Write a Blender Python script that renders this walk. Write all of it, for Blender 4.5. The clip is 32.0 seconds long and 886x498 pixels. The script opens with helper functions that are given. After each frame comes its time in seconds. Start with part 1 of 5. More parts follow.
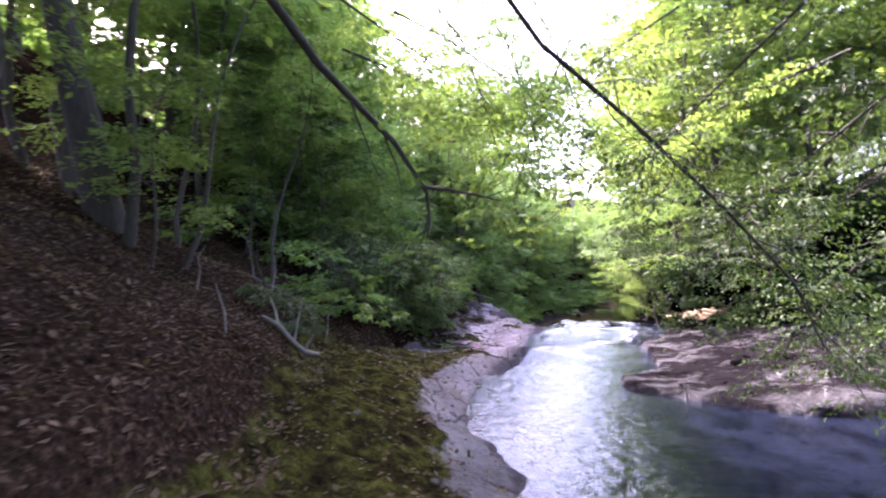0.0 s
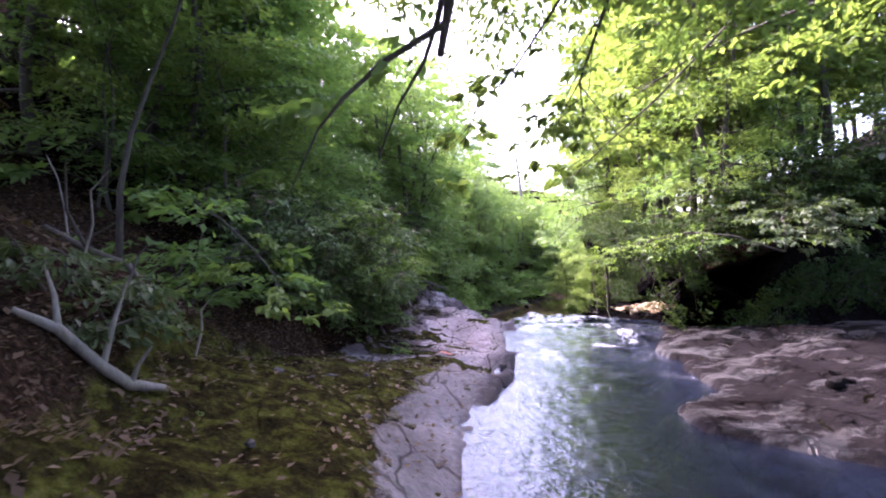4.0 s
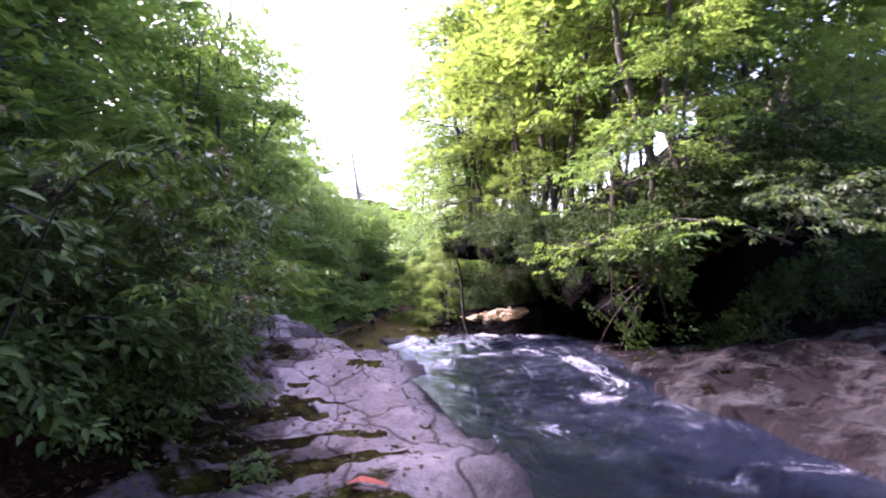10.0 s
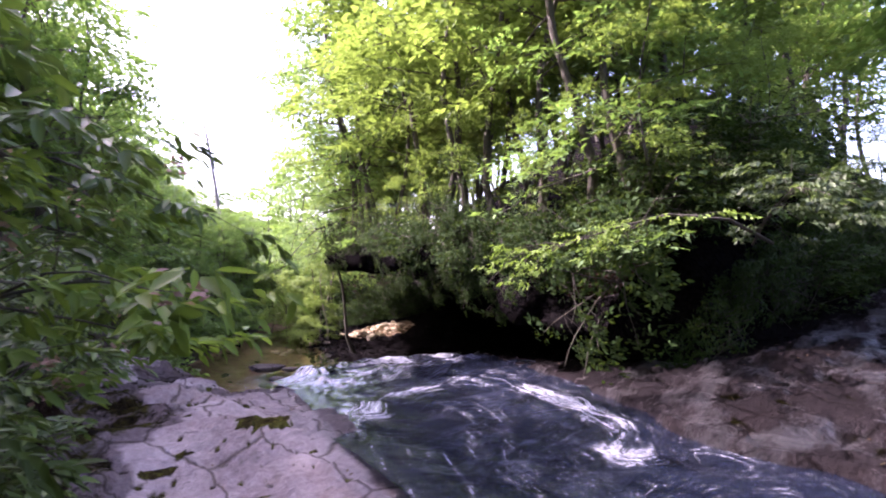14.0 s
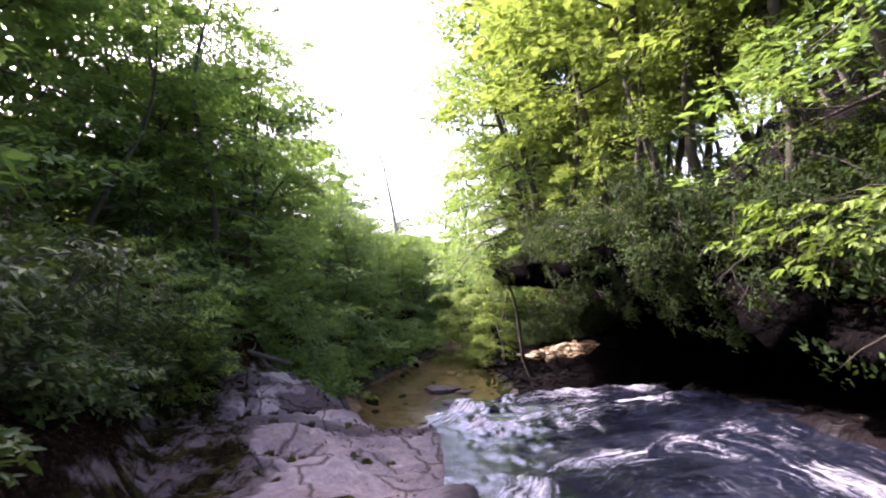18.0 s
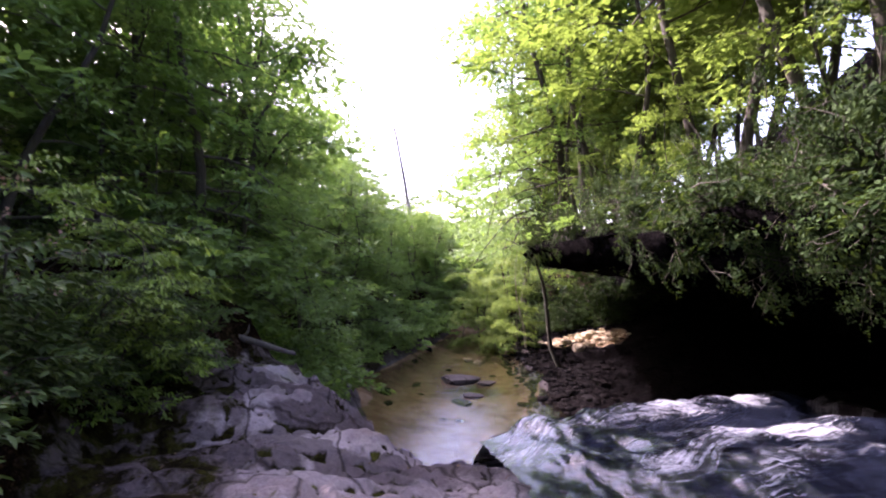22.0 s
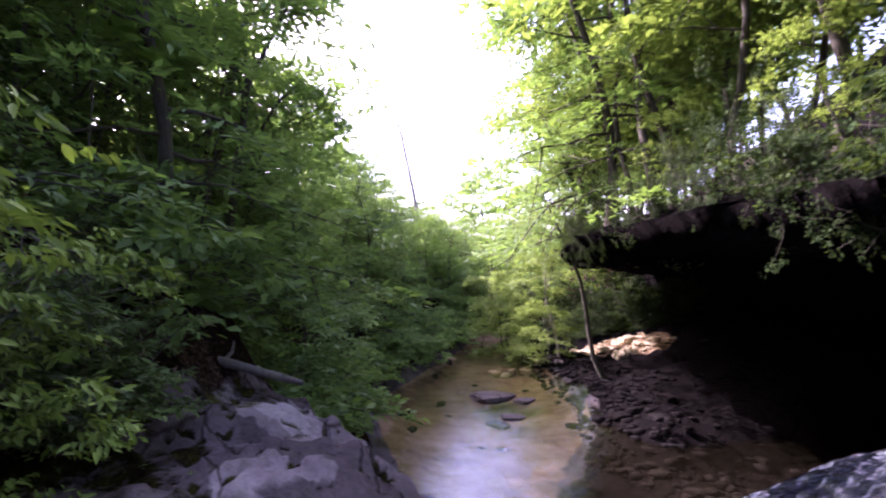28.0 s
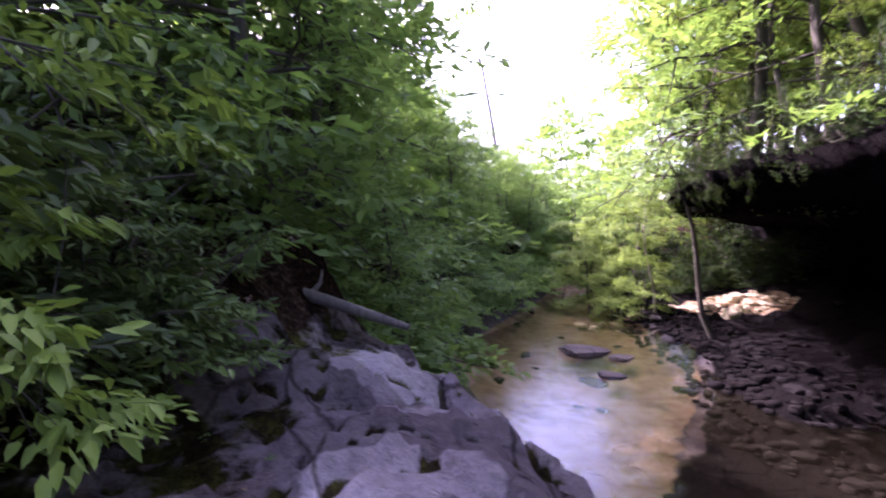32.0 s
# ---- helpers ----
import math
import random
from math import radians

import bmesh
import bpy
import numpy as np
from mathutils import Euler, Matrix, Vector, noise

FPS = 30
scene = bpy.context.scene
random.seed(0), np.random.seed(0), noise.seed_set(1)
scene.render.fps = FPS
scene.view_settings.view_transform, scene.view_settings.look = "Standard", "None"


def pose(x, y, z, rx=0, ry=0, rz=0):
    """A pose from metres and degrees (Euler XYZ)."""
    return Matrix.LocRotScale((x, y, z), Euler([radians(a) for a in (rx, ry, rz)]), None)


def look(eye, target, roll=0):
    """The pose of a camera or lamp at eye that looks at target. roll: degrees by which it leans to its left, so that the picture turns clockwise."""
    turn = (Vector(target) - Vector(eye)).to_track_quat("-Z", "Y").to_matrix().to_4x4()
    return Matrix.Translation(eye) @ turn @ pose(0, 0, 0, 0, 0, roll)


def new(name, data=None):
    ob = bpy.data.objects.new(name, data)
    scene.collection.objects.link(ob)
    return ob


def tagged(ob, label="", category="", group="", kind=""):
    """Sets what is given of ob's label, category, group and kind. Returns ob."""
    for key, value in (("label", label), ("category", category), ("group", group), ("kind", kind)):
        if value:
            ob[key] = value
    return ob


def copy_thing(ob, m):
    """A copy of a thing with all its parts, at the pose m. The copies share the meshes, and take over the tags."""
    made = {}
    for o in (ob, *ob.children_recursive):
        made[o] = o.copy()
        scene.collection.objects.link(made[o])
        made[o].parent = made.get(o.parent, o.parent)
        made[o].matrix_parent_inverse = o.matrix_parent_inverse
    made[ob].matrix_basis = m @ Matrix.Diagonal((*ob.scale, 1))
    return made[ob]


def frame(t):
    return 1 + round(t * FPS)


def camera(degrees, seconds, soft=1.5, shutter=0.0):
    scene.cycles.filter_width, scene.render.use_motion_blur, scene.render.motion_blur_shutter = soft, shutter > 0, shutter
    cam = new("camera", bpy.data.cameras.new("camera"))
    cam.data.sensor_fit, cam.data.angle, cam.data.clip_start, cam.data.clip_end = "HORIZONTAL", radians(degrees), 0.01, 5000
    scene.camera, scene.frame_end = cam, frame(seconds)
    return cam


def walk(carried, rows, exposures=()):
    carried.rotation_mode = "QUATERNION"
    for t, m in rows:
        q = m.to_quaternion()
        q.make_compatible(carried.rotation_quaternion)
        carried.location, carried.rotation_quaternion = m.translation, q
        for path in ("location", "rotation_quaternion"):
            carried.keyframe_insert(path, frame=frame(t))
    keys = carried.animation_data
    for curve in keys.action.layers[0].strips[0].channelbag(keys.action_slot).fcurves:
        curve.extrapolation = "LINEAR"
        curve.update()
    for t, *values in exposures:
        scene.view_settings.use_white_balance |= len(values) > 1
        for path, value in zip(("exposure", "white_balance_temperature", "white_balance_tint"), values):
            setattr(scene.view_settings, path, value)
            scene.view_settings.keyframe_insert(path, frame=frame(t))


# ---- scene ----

# ---------------------------------------------------------------- camera
cam = camera(83.9, 32.0, soft=2.0, shutter=0.45)
# seconds, x, y, z, yaw, pitch, roll
ROWS = [
    (0.0, -0.012, -0.136, 2.120, 0.89, -0.01, -0.16),
    (0.5, -0.044, 0.327, 2.040, -5.21, 0.90, -2.18),
    (1.0, -0.078, 0.757, 1.974, -10.85, 3.45, -0.91),
    (1.5, -0.120, 1.156, 1.920, -10.61, 0.13, 2.76),
    (2.0, -0.169, 1.531, 1.873, -8.58, -1.45, 2.10),
    (2.5, -0.225, 1.892, 1.830, -10.65, -0.04, 0.81),
    (3.0, -0.281, 2.249, 1.790, -9.10, 0.24, 0.37),
    (3.5, -0.317, 2.614, 1.765, -6.70, -0.31, 0.59),
    (5.5, -0.365, 4.109, 1.730, -9.27, -2.67, 6.62),
    (6.0, -0.376, 4.486, 1.709, -10.55, -1.64, 9.39),
    (6.5, -0.381, 4.867, 1.675, -14.72, -0.64, 7.74),
    (7.0, -0.379, 5.245, 1.633, -17.50, -0.58, 5.10),
    (7.5, -0.370, 5.612, 1.587, -20.31, 1.61, 1.16),
    (8.0, -0.359, 5.961, 1.542, -26.02, 2.19, 0.15),
    (8.5, -0.357, 6.289, 1.508, -30.50, 0.40, 2.60),
    (9.0, -0.373, 6.596, 1.494, -30.76, -1.50, 2.51),
    (9.5, -0.407, 6.888, 1.496, -28.81, -1.71, -2.84),
    (10.0, -0.451, 7.175, 1.506, -26.24, 0.49, 0.85),
    (10.5, -0.487, 7.466, 1.515, -23.01, 0.60, -1.24),
    (11.0, -0.504, 7.764, 1.517, -24.53, 0.65, -3.36),
    (11.5, -0.499, 8.067, 1.510, -28.26, 1.16, -1.84),
    (12.0, -0.479, 8.366, 1.497, -30.07, 2.18, 0.32),
    (12.5, -0.447, 8.652, 1.479, -34.47, 2.62, -1.54),
    (13.0, -0.401, 8.910, 1.464, -40.59, 1.11, -0.56),
    (13.5, -0.316, 9.087, 1.455, -40.72, 1.47, -0.07),
    (15.5, 0.211, 9.525, 1.397, -44.41, 3.74, -1.47),
    (16.0, 0.439, 9.741, 1.355, -41.09, 3.91, -2.09),
    (16.5, 0.696, 10.035, 1.310, -30.74, 3.90, -1.89),
    (17.0, 0.911, 10.347, 1.280, -27.25, 5.33, -1.11),
    (17.5, 1.074, 10.663, 1.261, -23.51, 4.11, -2.34),
    (18.0, 1.191, 10.978, 1.250, -21.12, 4.56, -2.51),
    (18.5, 1.272, 11.289, 1.244, -23.30, 6.62, -1.12),
    (19.0, 1.331, 11.603, 1.238, -23.87, 4.19, -0.56),
    (19.5, 1.375, 11.929, 1.228, -23.18, 4.56, 0.33),
    (20.0, 1.405, 12.268, 1.210, -22.62, 3.15, -0.69),
    (20.5, 1.419, 12.612, 1.187, -20.61, 3.99, -0.08),
    (21.0, 1.417, 12.946, 1.164, -12.99, 3.32, -0.61),
    (21.5, 1.403, 13.254, 1.148, -15.23, 3.80, -4.25),
    (22.0, 1.386, 13.528, 1.144, -20.43, 2.46, -0.92),
    (22.5, 1.372, 13.770, 1.146, -21.63, 0.44, -1.06),
    (23.0, 1.363, 13.992, 1.150, -24.11, 3.32, -3.00),
    (23.5, 1.362, 14.213, 1.145, -27.81, 1.31, -3.36),
    (24.0, 1.374, 14.451, 1.125, -31.11, 2.02, -3.01),
    (24.5, 1.407, 14.706, 1.092, -29.49, 2.57, -3.85),
    (26.5, 1.542, 15.675, 0.972, -25.08, 4.92, -3.77),
    (27.0, 1.548, 15.893, 0.944, -27.08, 4.37, -4.28),
    (27.5, 1.544, 16.122, 0.905, -25.18, 4.33, -2.20),
    (28.0, 1.544, 16.359, 0.861, -20.30, 3.59, -2.75),
    (28.5, 1.543, 16.590, 0.821, -17.41, 4.88, -4.33),
    (29.0, 1.536, 16.807, 0.789, -19.95, 2.93, -5.13),
    (29.5, 1.520, 17.015, 0.767, -19.19, 3.32, -3.33),
    (30.0, 1.496, 17.218, 0.749, -18.61, 2.93, -3.57),
    (30.5, 1.468, 17.418, 0.731, -15.57, -0.89, -2.18),
    (31.0, 1.435, 17.615, 0.707, -16.59, -2.35, -1.90),
    (31.5, 1.398, 17.809, 0.669, -17.00, -3.88, 1.10),
    (32.0, 1.359, 18.005, 0.610, -12.14, -2.12, -0.86),
]


def eye_pose(x, y, z, yaw, pitch, roll):
    a, b = radians(yaw), radians(pitch)
    ahead = Vector((-math.sin(a) * math.cos(b), math.cos(a) * math.cos(b), math.sin(b)))
    return look((x, y, z), Vector((x, y, z)) + ahead, roll)


walk(cam, [(t, eye_pose(*row)) for t, *row in ROWS], [(t, e, k, tint) for t, e, k, tint in ((0.0, 3.9, 5900, 46), (1.5, 3.7, 5900, 46), (4.0, 3.7, 5900, 47), (6.0, 3.7, 5850, 50), (10.0, 3.38, 5850, 54), (14.0, 3.15, 6000, 50), (19.0, 3.05, 6300, 45), (24.0, 3.18, 6050, 52), (30.0, 3.2, 5900, 58), (32.0, 3.5, 5850, 60))])

# ---------------------------------------------------------------- light
SUN_AZ, SUN_EL = -34.0, 46.0
world = bpy.data.worlds.new("sky")
scene.world = world
world.use_nodes = True
wn = world.node_tree.nodes
wn.clear()
sky = wn.new("ShaderNodeTexSky")
sky.sky_type, sky.sun_disc = "NISHITA", False
sky.sun_elevation, sky.sun_rotation = radians(SUN_EL), radians(SUN_AZ)
sky.dust_density = 5.0
back = wn.new("ShaderNodeBackground")
back.inputs["Strength"].default_value = 0.15
wout = wn.new("ShaderNodeOutputWorld")
world.node_tree.links.new(sky.outputs[0], back.inputs[0])
world.node_tree.links.new(back.outputs[0], wout.inputs[0])
sun = new("sun", bpy.data.lights.new("sun", "SUN"))
sun.data.energy, sun.data.angle, sun.data.color = 2.7, radians(0.6), (1.0, 0.93, 0.8)
sa, se = radians(SUN_AZ), radians(SUN_EL)
sun_way = Vector((math.sin(sa) * math.cos(se), math.cos(sa) * math.cos(se), math.sin(se)))
sun.matrix_world = look(sun_way * 60, (0, 0, 0))

# ---------------------------------------------------------------- materials


def nodes_of(name):
    m = bpy.data.materials.new(name)
    m.use_nodes = True
    nt = m.node_tree
    nt.nodes.clear()
    return m, nt, nt.nodes.new("ShaderNodeOutputMaterial")


def put(nt, kind, **values):
    n = nt.nodes.new(kind)
    for k, v in values.items():
        n.inputs[k.replace("_", " ")].default_value = v
    return n


def noise_node(nt, scale, detail=5.0, rough=0.6, stretch=None):
    co = nt.nodes.new("ShaderNodeNewGeometry").outputs["Position"]
    if stretch:
        mp = nt.nodes.new("ShaderNodeMapping")
        mp.inputs["Scale"].default_value = stretch
        nt.links.new(co, mp.inputs["Vector"])
        co = mp.outputs[0]
    n = put(nt, "ShaderNodeTexNoise", Scale=scale, Detail=detail, Roughness=rough)
    nt.links.new(co, n.inputs["Vector"])
    return n.outputs["Fac"]


def ramp(nt, fac, stops):
    r = nt.nodes.new("ShaderNodeValToRGB")
    els = r.color_ramp.elements
    while len(els) < len(stops):
        els.new(0.5)
    for e, (p, c) in zip(els, stops):
        e.position, e.color = p, (*c, 1.0)
    nt.links.new(fac, r.inputs["Fac"])
    return r.outputs["Color"]


def mix(nt, fac, a, b, how="MIX"):
    n = nt.nodes.new("ShaderNodeMix")
    n.data_type, n.blend_type = "RGBA", how
    for socket, v in ((n.inputs[0], fac), (n.inputs[6], a), (n.inputs[7], b)):
        if isinstance(v, (int, float)):
            socket.default_value = v
        elif isinstance(v, tuple):
            socket.default_value = (*v, 1.0)
        else:
            nt.links.new(v, socket)
    return n.outputs[2]


def calc(nt, op, a, b=0.0, clamp=False):
    n = nt.nodes.new("ShaderNodeMath")
    n.operation, n.use_clamp = op, clamp
    for socket, v in zip(n.inputs, (a, b)):
        if isinstance(v, (int, float)):
            socket.default_value = v
        else:
            nt.links.new(v, socket)
    return n.outputs[0]


def attribute(nt, name):
    n = nt.nodes.new("ShaderNodeAttribute")
    n.attribute_name = name
    return n.outputs["Fac"]


def bump(nt, height, strength, distance):
    n = put(nt, "ShaderNodeBump", Strength=strength, Distance=distance)
    nt.links.new(height, n.inputs["Height"])
    return n.outputs["Normal"]


def leaf_material(name, dark, light, rough, through_it=0.45, tint=(0.9, 1.0, 0.25), shine=0.1):
    m, nt, out = nodes_of(name)
    geo = nt.nodes.new("ShaderNodeNewGeometry")
    info = nt.nodes.new("ShaderNodeObjectInfo")
    each = calc(nt, "ADD", calc(nt, "MULTIPLY", geo.outputs["Random Per Island"], 0.7), calc(nt, "MULTIPLY", info.outputs["Random"], 0.3))
    col = mix(nt, each, dark, light)
    patch = noise_node(nt, 0.9, 3.0)
    col = mix(nt, calc(nt, "MULTIPLY", patch, 0.45), col, mix(nt, 1.0, col, (0.9, 0.85, 0.5), "MULTIPLY"))
    bs = put(nt, "ShaderNodeBsdfPrincipled", Roughness=rough, Specular_IOR_Level=shine)
    nt.links.new(col, bs.inputs["Base Color"])
    tr = nt.nodes.new("ShaderNodeBsdfTranslucent")
    nt.links.new(mix(nt, 1.0, mix(nt, 0.5, col, (0.29, 0.385, 0.12)), tint, "MULTIPLY"), tr.inputs["Color"])
    ms = nt.nodes.new("ShaderNodeMixShader")
    ms.inputs[0].default_value = through_it
    nt.links.new(bs.outputs[0], ms.inputs[1])
    nt.links.new(tr.outputs[0], ms.inputs[2])
    nt.links.new(ms.outputs[0], out.inputs["Surface"])
    return m


LEAF_BRIGHT = leaf_material("leaf_bright", (0.07, 0.12, 0.03), (0.17, 0.25, 0.075), 0.55, 0.45, (0.92, 1.0, 0.5))
LEAF_MID = leaf_material("leaf_mid", (0.055, 0.108, 0.038), (0.18, 0.28, 0.105), 0.55, 0.45, (0.8, 1.0, 0.45))
LEAF_DARK = leaf_material("leaf_dark_glossy", (0.014, 0.03, 0.014), (0.11, 0.175, 0.05), 0.5, 0.15, (0.8, 1.0, 0.45), 0.14)
# Shaded copy of the dark leaf: far-bank bushes carry their shade as colour.
LEAF_SHADED = leaf_material("leaf_shaded", (0.009, 0.02, 0.009), (0.034, 0.062, 0.021), 0.6, 0.12, (0.8, 1.0, 0.45), 0.03)
LEAF_HEMLOCK = leaf_material("needle_spray", (0.055, 0.108, 0.048), (0.18, 0.28, 0.125), 0.6, 0.42, (0.8, 1.0, 0.45))
LEAF_DEAD = leaf_material("leaf_dead", (0.025, 0.016, 0.012), (0.15, 0.105, 0.075), 0.7, 0.15, (1.0, 0.7, 0.4))
LEAF_PALE = leaf_material("leaf_pale", (0.014, 0.026, 0.013), (0.06, 0.09, 0.042), 0.5, 0.25, (0.85, 1.0, 0.6), 0.2)
LEAF_FRESH = leaf_material("leaf_fresh", (0.05, 0.095, 0.02), (0.19, 0.29, 0.06), 0.5, 0.3, (0.85, 1.0, 0.4), 0.12)
FLOWER = leaf_material("blossom", (0.14, 0.075, 0.075), (0.30, 0.19, 0.19), 0.6, 0.35, (1.0, 0.8, 0.9))


def bark_material(name, a, b):
    m, nt, out = nodes_of(name)
    n1 = noise_node(nt, 9.0, 6.0, 0.65, (3.0, 3.0, 0.6))
    n2 = noise_node(nt, 1.3, 3.0)
    col = mix(nt, calc(nt, "MULTIPLY", n2, 0.7), ramp(nt, n1, [(0.3, a), (0.7, b)]), (0.045, 0.05, 0.03))
    bs = put(nt, "ShaderNodeBsdfPrincipled", Roughness=0.9)
    nt.links.new(col, bs.inputs["Base Color"])
    nt.links.new(bump(nt, n1, 0.8, 0.02), bs.inputs["Normal"])
    nt.links.new(bs.outputs[0], out.inputs["Surface"])
    return m


BARK = bark_material("bark_grey_brown", (0.02, 0.016, 0.012), (0.075, 0.06, 0.046))
BARK_PALE = bark_material("bark_pale", (0.16, 0.14, 0.12), (0.36, 0.33, 0.29))
WOOD_GREY = bark_material("driftwood", (0.06, 0.05, 0.045), (0.19, 0.165, 0.15))


def rock_colour(nt):
    n1 = noise_node(nt, 1.1, 6.0)
    n2 = noise_node(nt, 14.0, 6.0, 0.7)
    col = ramp(nt, n1, [(0.3, (0.094, 0.086, 0.089)), (0.5, (0.204, 0.189, 0.194)), (0.72, (0.36, 0.338, 0.345))])
    col = mix(nt, 0.34, col, ramp(nt, n2, [(0.3, (0.07, 0.062, 0.064)), (0.7, (0.37, 0.34, 0.35))]))
    rust = ramp(nt, noise_node(nt, 0.7, 4.0), [(0.52, (0, 0, 0)), (0.7, (1, 1, 1))])
    col = mix(nt, calc(nt, "MULTIPLY", rust, 0.28), col, (0.15, 0.095, 0.07))
    # hairline cracks: edges of warped cells
    geo = nt.nodes.new("ShaderNodeNewGeometry").outputs["Position"]
    warp = put(nt, "ShaderNodeTexNoise", Scale=1.6, Detail=4.0)
    nt.links.new(geo, warp.inputs["Vector"])
    bent = mix(nt, 0.35, geo, warp.outputs["Color"], "ADD")
    mp = nt.nodes.new("ShaderNodeMapping")
    mp.inputs["Scale"].default_value, mp.inputs["Rotation"].default_value = (1.5, 0.7, 0.9), (0, 0, 0.5)
    nt.links.new(bent, mp.inputs["Vector"])
    cells = put(nt, "ShaderNodeTexVoronoi", Scale=0.9)
    cells.feature = "DISTANCE_TO_EDGE"
    nt.links.new(mp.outputs[0], cells.inputs["Vector"])
    crack = ramp(nt, cells.outputs["Distance"], [(0.0, (1, 1, 1)), (0.028, (0, 0, 0))])
    col = mix(nt, calc(nt, "MULTIPLY", crack, 0.75), col, (0.03, 0.024, 0.018))
    relief = calc(nt, "SUBTRACT", n2, calc(nt, "MULTIPLY", crack, 0.4))
    return col, n1, relief


def rock_material(name, shade=1.0, rough=0.7, warm=0.0):
    m, nt, out = nodes_of(name)
    col, n1, n2 = rock_colour(nt)
    info = nt.nodes.new("ShaderNodeObjectInfo")
    col = mix(nt, calc(nt, "MULTIPLY", info.outputs["Random"], 0.5), col, mix(nt, 1.0, col, (0.5, 0.46, 0.42), "MULTIPLY"))
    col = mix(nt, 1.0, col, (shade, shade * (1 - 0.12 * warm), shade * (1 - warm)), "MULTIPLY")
    bs = put(nt, "ShaderNodeBsdfDiffuse", Roughness=rough)
    nt.links.new(col, bs.inputs["Color"])
    nt.links.new(bump(nt, n2, 0.6, 0.03), bs.inputs["Normal"])
    nt.links.new(bs.outputs[0], out.inputs["Surface"])
    return m


ROCK_DULL = rock_material("dull_brown_stone", 0.55)
# Lit copy of the rock: sun brightness is put into the colour.
ROCK_SUNLIT = rock_material("sunlit_painted_sandstone", 2.4, 0.8, 0.32)
# Copy for wet stones and rubble, with the cave's shade put into its colour.
ROCK_WET_SHADED = rock_material("wet_shaded_sandstone", 0.07, 0.8)


def ground_material():
    """Bare rock, moss, soil with leaf litter, pale sand and painted shade, by the masks laid out in the plan, frayed by
    noise.
    """
    m, nt, out = nodes_of("creek_ground")
    rock, n1, n2 = rock_colour(nt)
    fray = calc(nt, "SUBTRACT", noise_node(nt, 2.2, 6.0, 0.7), 0.5)

    def mask(name, spread=0.9):
        v = calc(nt, "ADD", attribute(nt, name), calc(nt, "MULTIPLY", fray, spread))
        return ramp(nt, v, [(0.42, (0, 0, 0)), (0.58, (1, 1, 1))])

    litter = noise_node(nt, 22.0, 4.0, 0.7)
    soil = ramp(nt, litter, [(0.35, (0.012, 0.008, 0.006)), (0.55, (0.04, 0.026, 0.018)), (0.72, (0.14, 0.09, 0.06))])
    mossy = ramp(nt, noise_node(nt, 5.0, 8.0, 0.75), [(0.36, (0.012, 0.009, 0.006)), (0.48, (0.034, 0.028, 0.012)), (0.58, (0.07, 0.075, 0.016)), (0.72, (0.14, 0.12, 0.045))])
    sand = ramp(nt, noise_node(nt, 1.2, 7.0, 0.7), [(0.3, (0.14, 0.10, 0.06)), (0.5, (0.44, 0.32, 0.19)), (0.7, (0.6, 0.48, 0.33))])
    # Lightens the slab: dry rock plus skylight brightness painted in.
    rock = mix(nt, attribute(nt, "dry_skylit"), rock, mix(nt, 1.0, rock, (1.75, 1.62, 1.58), "MULTIPLY"))
    rock = mix(nt, calc(nt, "MULTIPLY", attribute(nt, "tone"), 0.5), rock, mix(nt, 1.0, rock, (0.38, 0.33, 0.34), "MULTIPLY"))
    rock = mix(nt, calc(nt, "MULTIPLY", mask("joint", 0.6), 0.8), rock, (0.02, 0.017, 0.012))
    col = mix(nt, mask("moss", 1.3), rock, mossy)
    col = mix(nt, mask("soil", 0.7), col, soil)
    col = mix(nt, mask("sand", 0.6), col, sand)
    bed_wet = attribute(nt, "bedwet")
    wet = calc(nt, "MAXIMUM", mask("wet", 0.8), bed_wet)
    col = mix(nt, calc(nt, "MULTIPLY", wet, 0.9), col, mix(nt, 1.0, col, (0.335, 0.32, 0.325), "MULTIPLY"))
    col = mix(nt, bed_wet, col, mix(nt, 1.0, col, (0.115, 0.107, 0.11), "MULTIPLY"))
    # Shade of cave and recesses, painted as an almost black colour.
    deep_shade = mask("deep_shade", 0.5)
    col = mix(nt, deep_shade, col, ramp(nt, n2, [(0.35, (0.004, 0.0036, 0.0038)), (0.7, (0.014, 0.0122, 0.0126))]))
    film = ramp(nt, calc(nt, "ADD", noise_node(nt, 1.7, 5.0, 0.65, (0.6, 1.5, 1.0)), calc(nt, "MULTIPLY", noise_node(nt, 24.0, 3.0, 0.6), 0.12)), [(0.56, (0, 0, 0)), (0.66, (1, 1, 1))])
    bare = calc(nt, "SUBTRACT", 1.0, calc(nt, "MAXIMUM", deep_shade, mask("soil", 0.7)), True)
    gloss = calc(nt, "MULTIPLY", calc(nt, "ADD", calc(nt, "MULTIPLY", film, bed_wet), calc(nt, "MULTIPLY", wet, 0.03), True), bare)
    h = calc(nt, "ADD", calc(nt, "ADD", n2, calc(nt, "MULTIPLY", litter, 0.4)), calc(nt, "MULTIPLY", noise_node(nt, 3.5, 6.0, 0.65, (1.0, 2.2, 1.0)), 1.6))
    relief = bump(nt, h, 0.9, 0.07)
    matt = put(nt, "ShaderNodeBsdfDiffuse", Roughness=0.6)
    shiny = put(nt, "ShaderNodeBsdfPrincipled", Roughness=0.28, Specular_IOR_Level=0.4)
    for shader, socket in ((matt, "Color"), (shiny, "Base Color")):
        nt.links.new(col, shader.inputs[socket])
        nt.links.new(relief, shader.inputs["Normal"])
    both = nt.nodes.new("ShaderNodeMixShader")
    nt.links.new(gloss, both.inputs[0])
    nt.links.new(matt.outputs[0], both.inputs[1])
